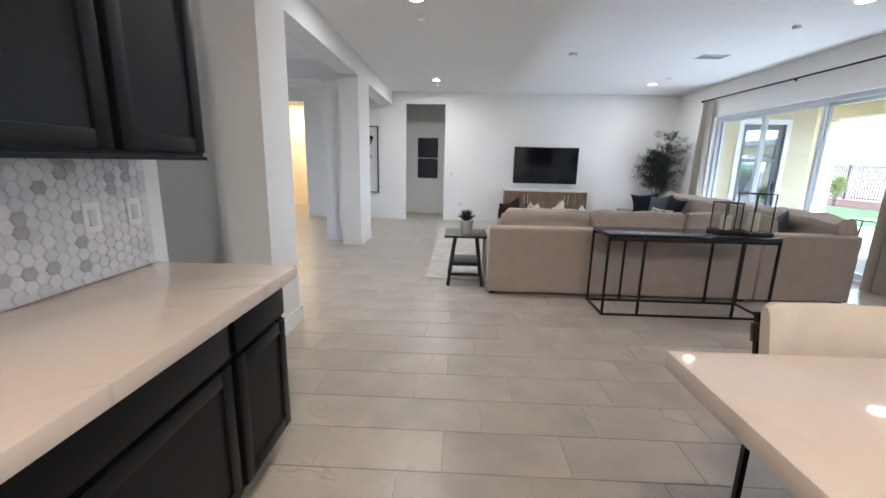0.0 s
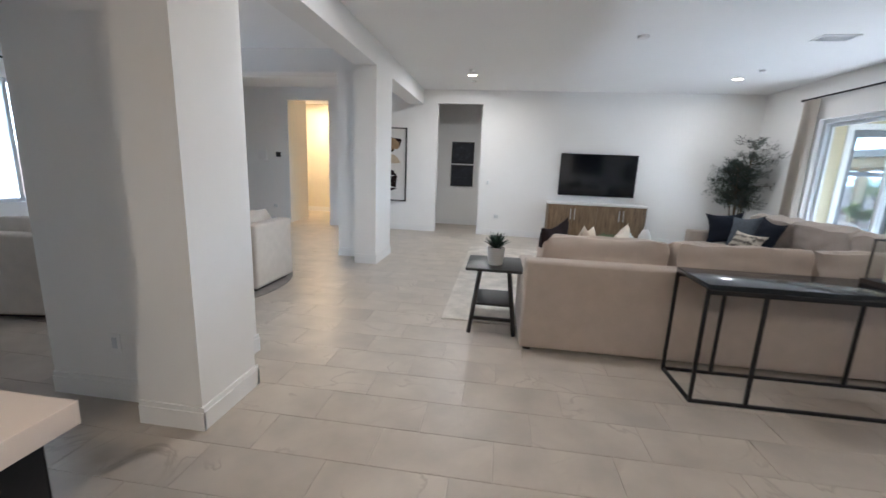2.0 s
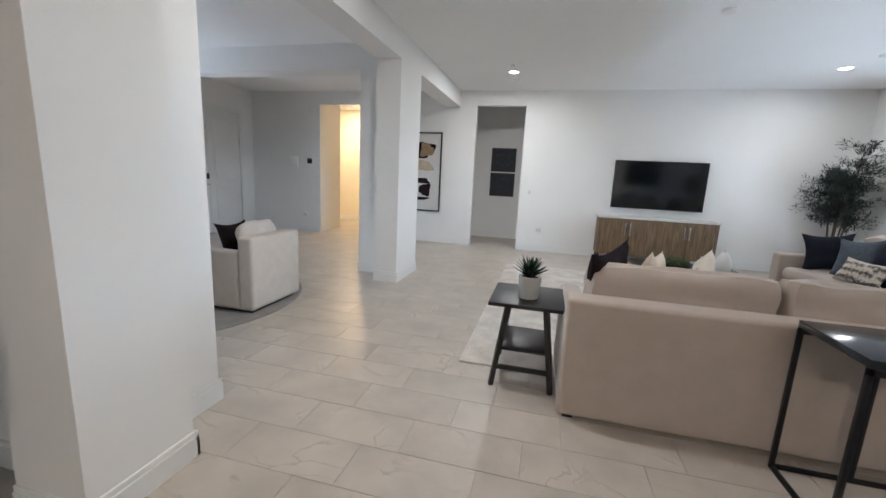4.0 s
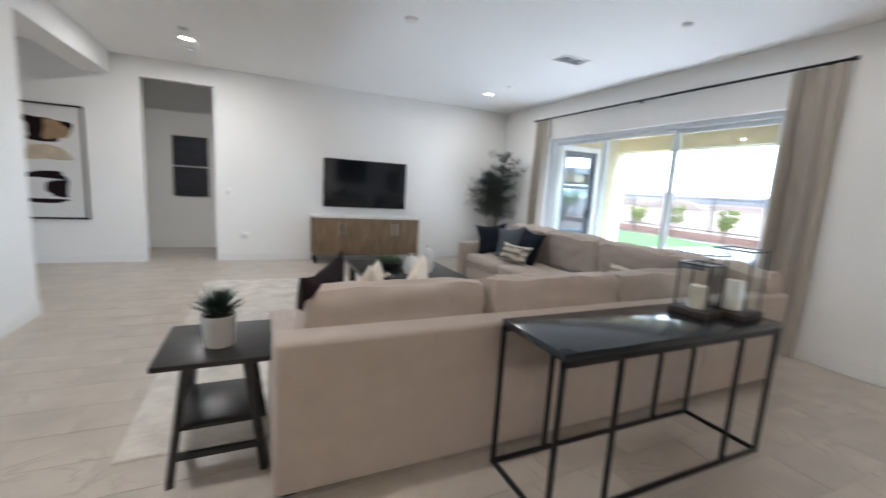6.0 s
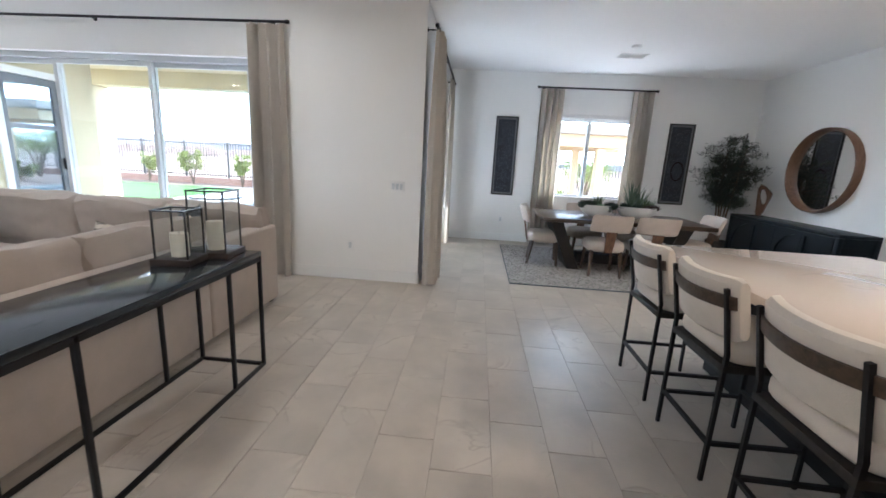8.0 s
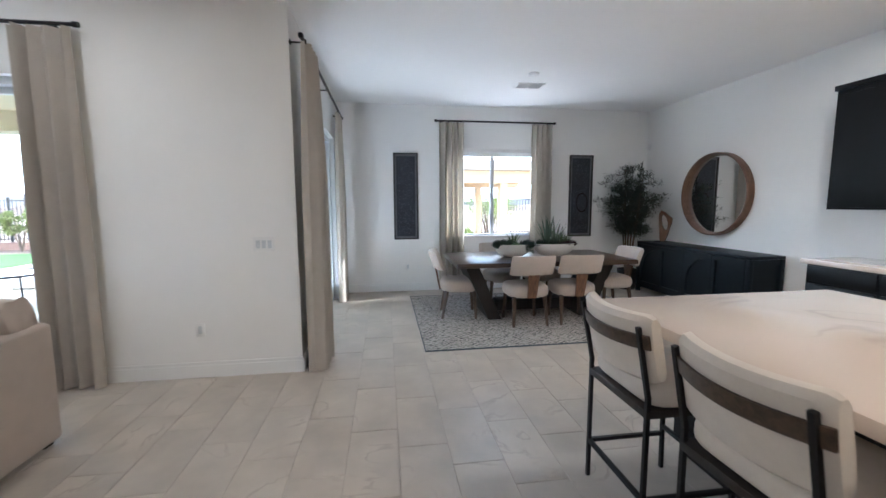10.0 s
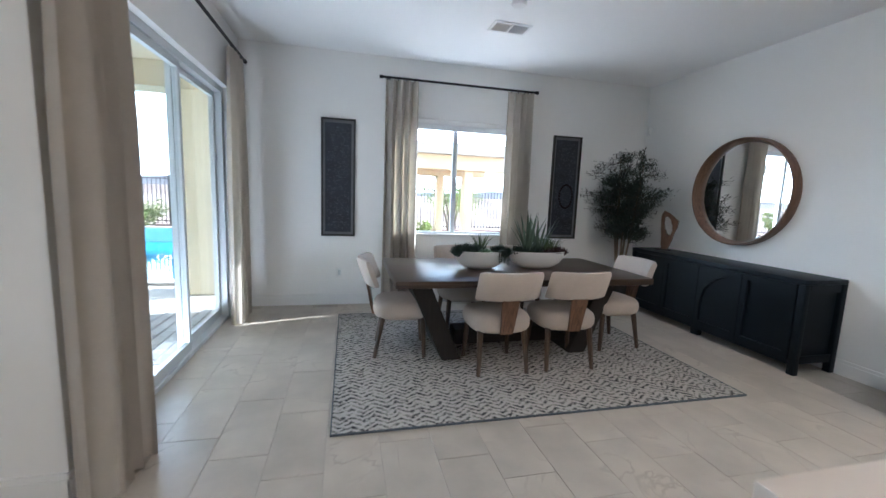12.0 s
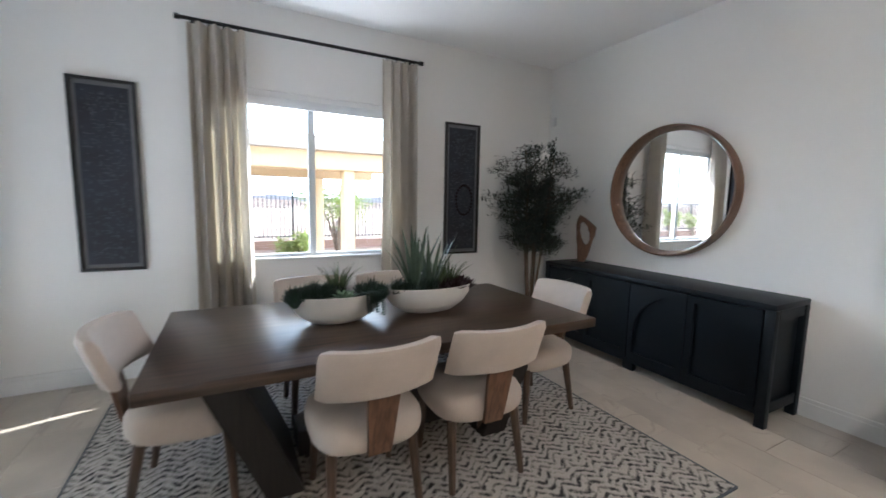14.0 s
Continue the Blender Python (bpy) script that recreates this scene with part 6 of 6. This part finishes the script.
part("frame", boxes((-W2, -0.035, 0, -W2 + 0.025, 0, H2), (W2 - 0.025, -0.035, 0, W2, 0, H2), (-W2 + 0.025, -0.035, 0, W2 - 0.025, 0, 0.025), (-W2 + 0.025, -0.035, H2 - 0.025, W2 - 0.025, 0, H2), bevel=0.002), BLACK_WOOD, fa)
part("paper", boxes((-W2 + 0.025, -0.012, 0.025, W2 - 0.025, -0.002, H2 - 0.025)), CERAMIC, fa)
TAN = material("tan_ink", (0.30, 0.20, 0.11), 0.8, var=0.25, scale=9)
PALE_TAN = material("pale_tan_ink", (0.50, 0.42, 0.31), 0.8, var=0.2, scale=9)


def blot(cx, cz, rx, rz, mat, seed, y=-0.0135):
    """An uneven painted shape on the paper."""
    rng = random.Random(seed)
    bm = bmesh.new()
    pts = []
    for k in range(28):
        a = 2 * math.pi * k / 28
        q = 1 + 0.18 * math.sin(3 * a + seed) + 0.08 * rng.uniform(-1, 1)
        c, s = math.cos(a), math.sin(a)
        pts.append(bm.verts.new((cx + rx * q * math.copysign(abs(c) ** 0.6, c), y, cz + rz * q * math.copysign(abs(s) ** 0.6, s))))
    bm.faces.new(pts)
    r = bmesh.ops.extrude_face_region(bm, geom=bm.faces[:])
    for v in r["geom"]:
        if isinstance(v, bmesh.types.BMVert):
            v.co.y += 0.001
    part("paint_shape", bm, mat, fa, smooth=False)


blot(0.02, 1.25, 0.24, 0.16, DARK_PILLOW, 1)
blot(0.10, 1.24, 0.13, 0.13, TAN, 2, -0.0145)
blot(0.0, 0.92, 0.25, 0.10, PALE_TAN, 3)
blot(-0.02, 0.62, 0.22, 0.05, DARK_PILLOW, 4)
blot(0.10, 0.44, 0.12, 0.12, DARK_PILLOW, 5)
blot(-0.05, 0.26, 0.24, 0.03, DARK_PILLOW, 6)

# two dark prints in the bedroom hallway
for k, z0 in enumerate((1.54, 0.98)):
    t = thing("framed_art", "square black framed dark botanical print in the hallway", "picture", -0.58, 11.92, z0, 0, "hallway prints")
    part("frame", boxes((-0.28, -0.03, 0, -0.255, 0, 0.53), (0.255, -0.03, 0, 0.28, 0, 0.53), (-0.255, -0.03, 0, 0.255, 0, 0.025), (-0.255, -0.03, 0.505, 0.255, 0, 0.53)), BLACK_WOOD, t)
    part("print", boxes((-0.255, -0.012, 0.025, 0.255, -0.002, 0.505)), ART_DARK, t)
    rng = random.Random(70 + k)
    bm = bmesh.new()
    for _ in range(60):
        leaf_cloud(bm, (rng.uniform(-0.2, 0.2), -0.0165, rng.uniform(0.08, 0.45)), 0.003, 1, 0.02, rng, 0.1)
    tagged(part("leaf_pattern", bm, GREY_PILLOW, t, smooth=False), "", "", "", "stuff")

# round rug, armchairs
ob = thing("rug", "round grey woven rug in the front sitting room", "rug", -3.4, 5.7)
part("surface", lathe(bmesh.new(), [(1.37, 0.0005), (1.37, 0.008), (1.36, 0.011), (0.01, 0.011)], 64), RUG_F, ob)


def armchair(x, y, z, turn, mat, label, pillow_mat):
    """Faces +y; a boxy club chair on a plinth."""
    t = thing("armchair", label, "armchair", x, y, z, turn, "sitting room armchairs")
    part("base", boxes((-0.36, -0.38, 0.03, 0.36, 0.36, 0.26), bevel=0.01), mat, t)
    part("plinth", boxes((-0.33, -0.34, 0.0, 0.33, 0.33, 0.03)), BLACK_WOOD, t)
    part("back", soft_box(-0.375, -0.40, 0.035, 0.375, -0.24, 0.74, 0.03), mat, t)
    for s in (-1, 1):
        part("arm", soft_box(min(s * 0.375, s * 0.26), -0.238, 0.035, max(s * 0.375, s * 0.26), 0.38, 0.60, 0.03), mat, t)
    part("seat_cushion", moved(cushion(0.52, 0.62, 0.18, 0.2, 8, 3), Matrix.Translation((0, 0.08, 0.25))), mat, t)
    part("back_cushion", moved(cushion(0.54, 0.44, 0.18, 0.45, 8, 4), Matrix.Translation((0, -0.10, 0.62)) @ Matrix.Rotation(radians(80), 4, "X")), mat, t)
    p = new("pillow", mesh_of("pillow", throw_pillow(0.44, 0.44, 0.14, 9), pillow_mat, True))
    p.matrix_basis = pose(x, y, z, 0, 0, turn) @ pose(0.03, 0.12, 0.61, 72)
    tagged(p, "dark brown velvet pillow on the armchair", "pillow", "armchair pillows")
    return t


armchair(-2.53, 5.86, 0.011, 90, CREAM, "white upholstered club armchair on the round rug", DARK_PILLOW)
armchair(-3.74, 4.70, 0.011, 10, CREAM, "beige upholstered club armchair on the round rug", DARK_PILLOW)
for z0, z1 in ((0.62, 1.42), (1.50, 2.40)):
    t = thing("framed_art", "black framed picture on the front wall", "picture", WALLW, 5.35, z0, 0, "front wall pictures")
    h = z1 - z0
    part("frame", boxes((0.0, -0.36, 0, 0.03, -0.335, h), (0.0, 0.335, 0, 0.03, 0.36, h), (0.0, -0.335, 0, 0.03, 0.335, 0.025), (0.0, -0.335, h - 0.025, 0.03, 0.335, h)), BLACK_WOOD, t)
    part("print", boxes((0.002, -0.335, 0.025, 0.012, 0.335, h - 0.025)), CERAMIC, t)
curtain_rod((-6.11, 5.6), (-6.11, 7.4), (-0.09, 0), 2.60)
curtain((-6.11, 7.06), (-6.11, 7.36), 0.012, 2.58, 0.04, 5, 9)

# floor tiles, 0.30 by 0.61, each row shifted by a third
TW, TL = 0.295, 0.61


def tile_mesh(name):
    bm = boxes((0.0015, 0.0015, -0.008, TL - 0.0015, TW - 0.0015, 0.0))
    bmesh.ops.bevel(bm, geom=[e for e in bm.edges if all(v.co.z > -0.001 for v in e.verts)], offset=0.0015, segments=1, affect="EDGES")
    return mesh_of(name, bm, TILE)


tile_me = tile_mesh("tile")
floor_ob = bpy.data.objects["floor"]
verts, faces = [], []
ROOMS = ((-6.2, 1.34, -1.27, 10.52), (-1.27, -1.92, 5.36, 10.52), (5.36, -1.92, 8.52, 3.45), (-1.9, 10.52, 0.9, 11.92), (-5.6, 10.52, -2.3, 13.0))
count = 0
for j in range(-16, 52):
    y = 2.07 + j * TW
    for i in range(-20, 14):
        x = 3.30 + i * TL + (j % 3) * 0.203
        cx, cy = x + TL / 2, y + TW / 2
        if not any(a - 0.1 < cx < c + 0.1 and b - 0.1 < cy < d + 0.1 for a, b, c, d in ROOMS):
            continue
        if -0.6 < cx < 6.0 and 1.5 < cy < 5.6 and count < 300:
            t = new("tile", tile_me)
            t.location, t.parent = (x, y, 0), floor_ob
            count += 1
        else:
            k, s = len(verts), 0.0015
            for z in (-0.008, 0.0):
                verts += [(x + s, y + s, z), (x + TL - s, y + s, z), (x + TL - s, y + TW - s, z), (x + s, y + TW - s, z)]
            faces += [(k + 4, k + 5, k + 6, k + 7)] + [(k + q, k + (q + 1) % 4, k + 4 + (q + 1) % 4, k + 4 + q) for q in range(4)]
me = bpy.data.meshes.new("tiles")
me.from_pydata(verts, [], faces)
me.materials.append(TILE)
tiles = new("tiles", me)
tiles.parent = floor_ob
tagged(tiles, "", "", "", "stuff")
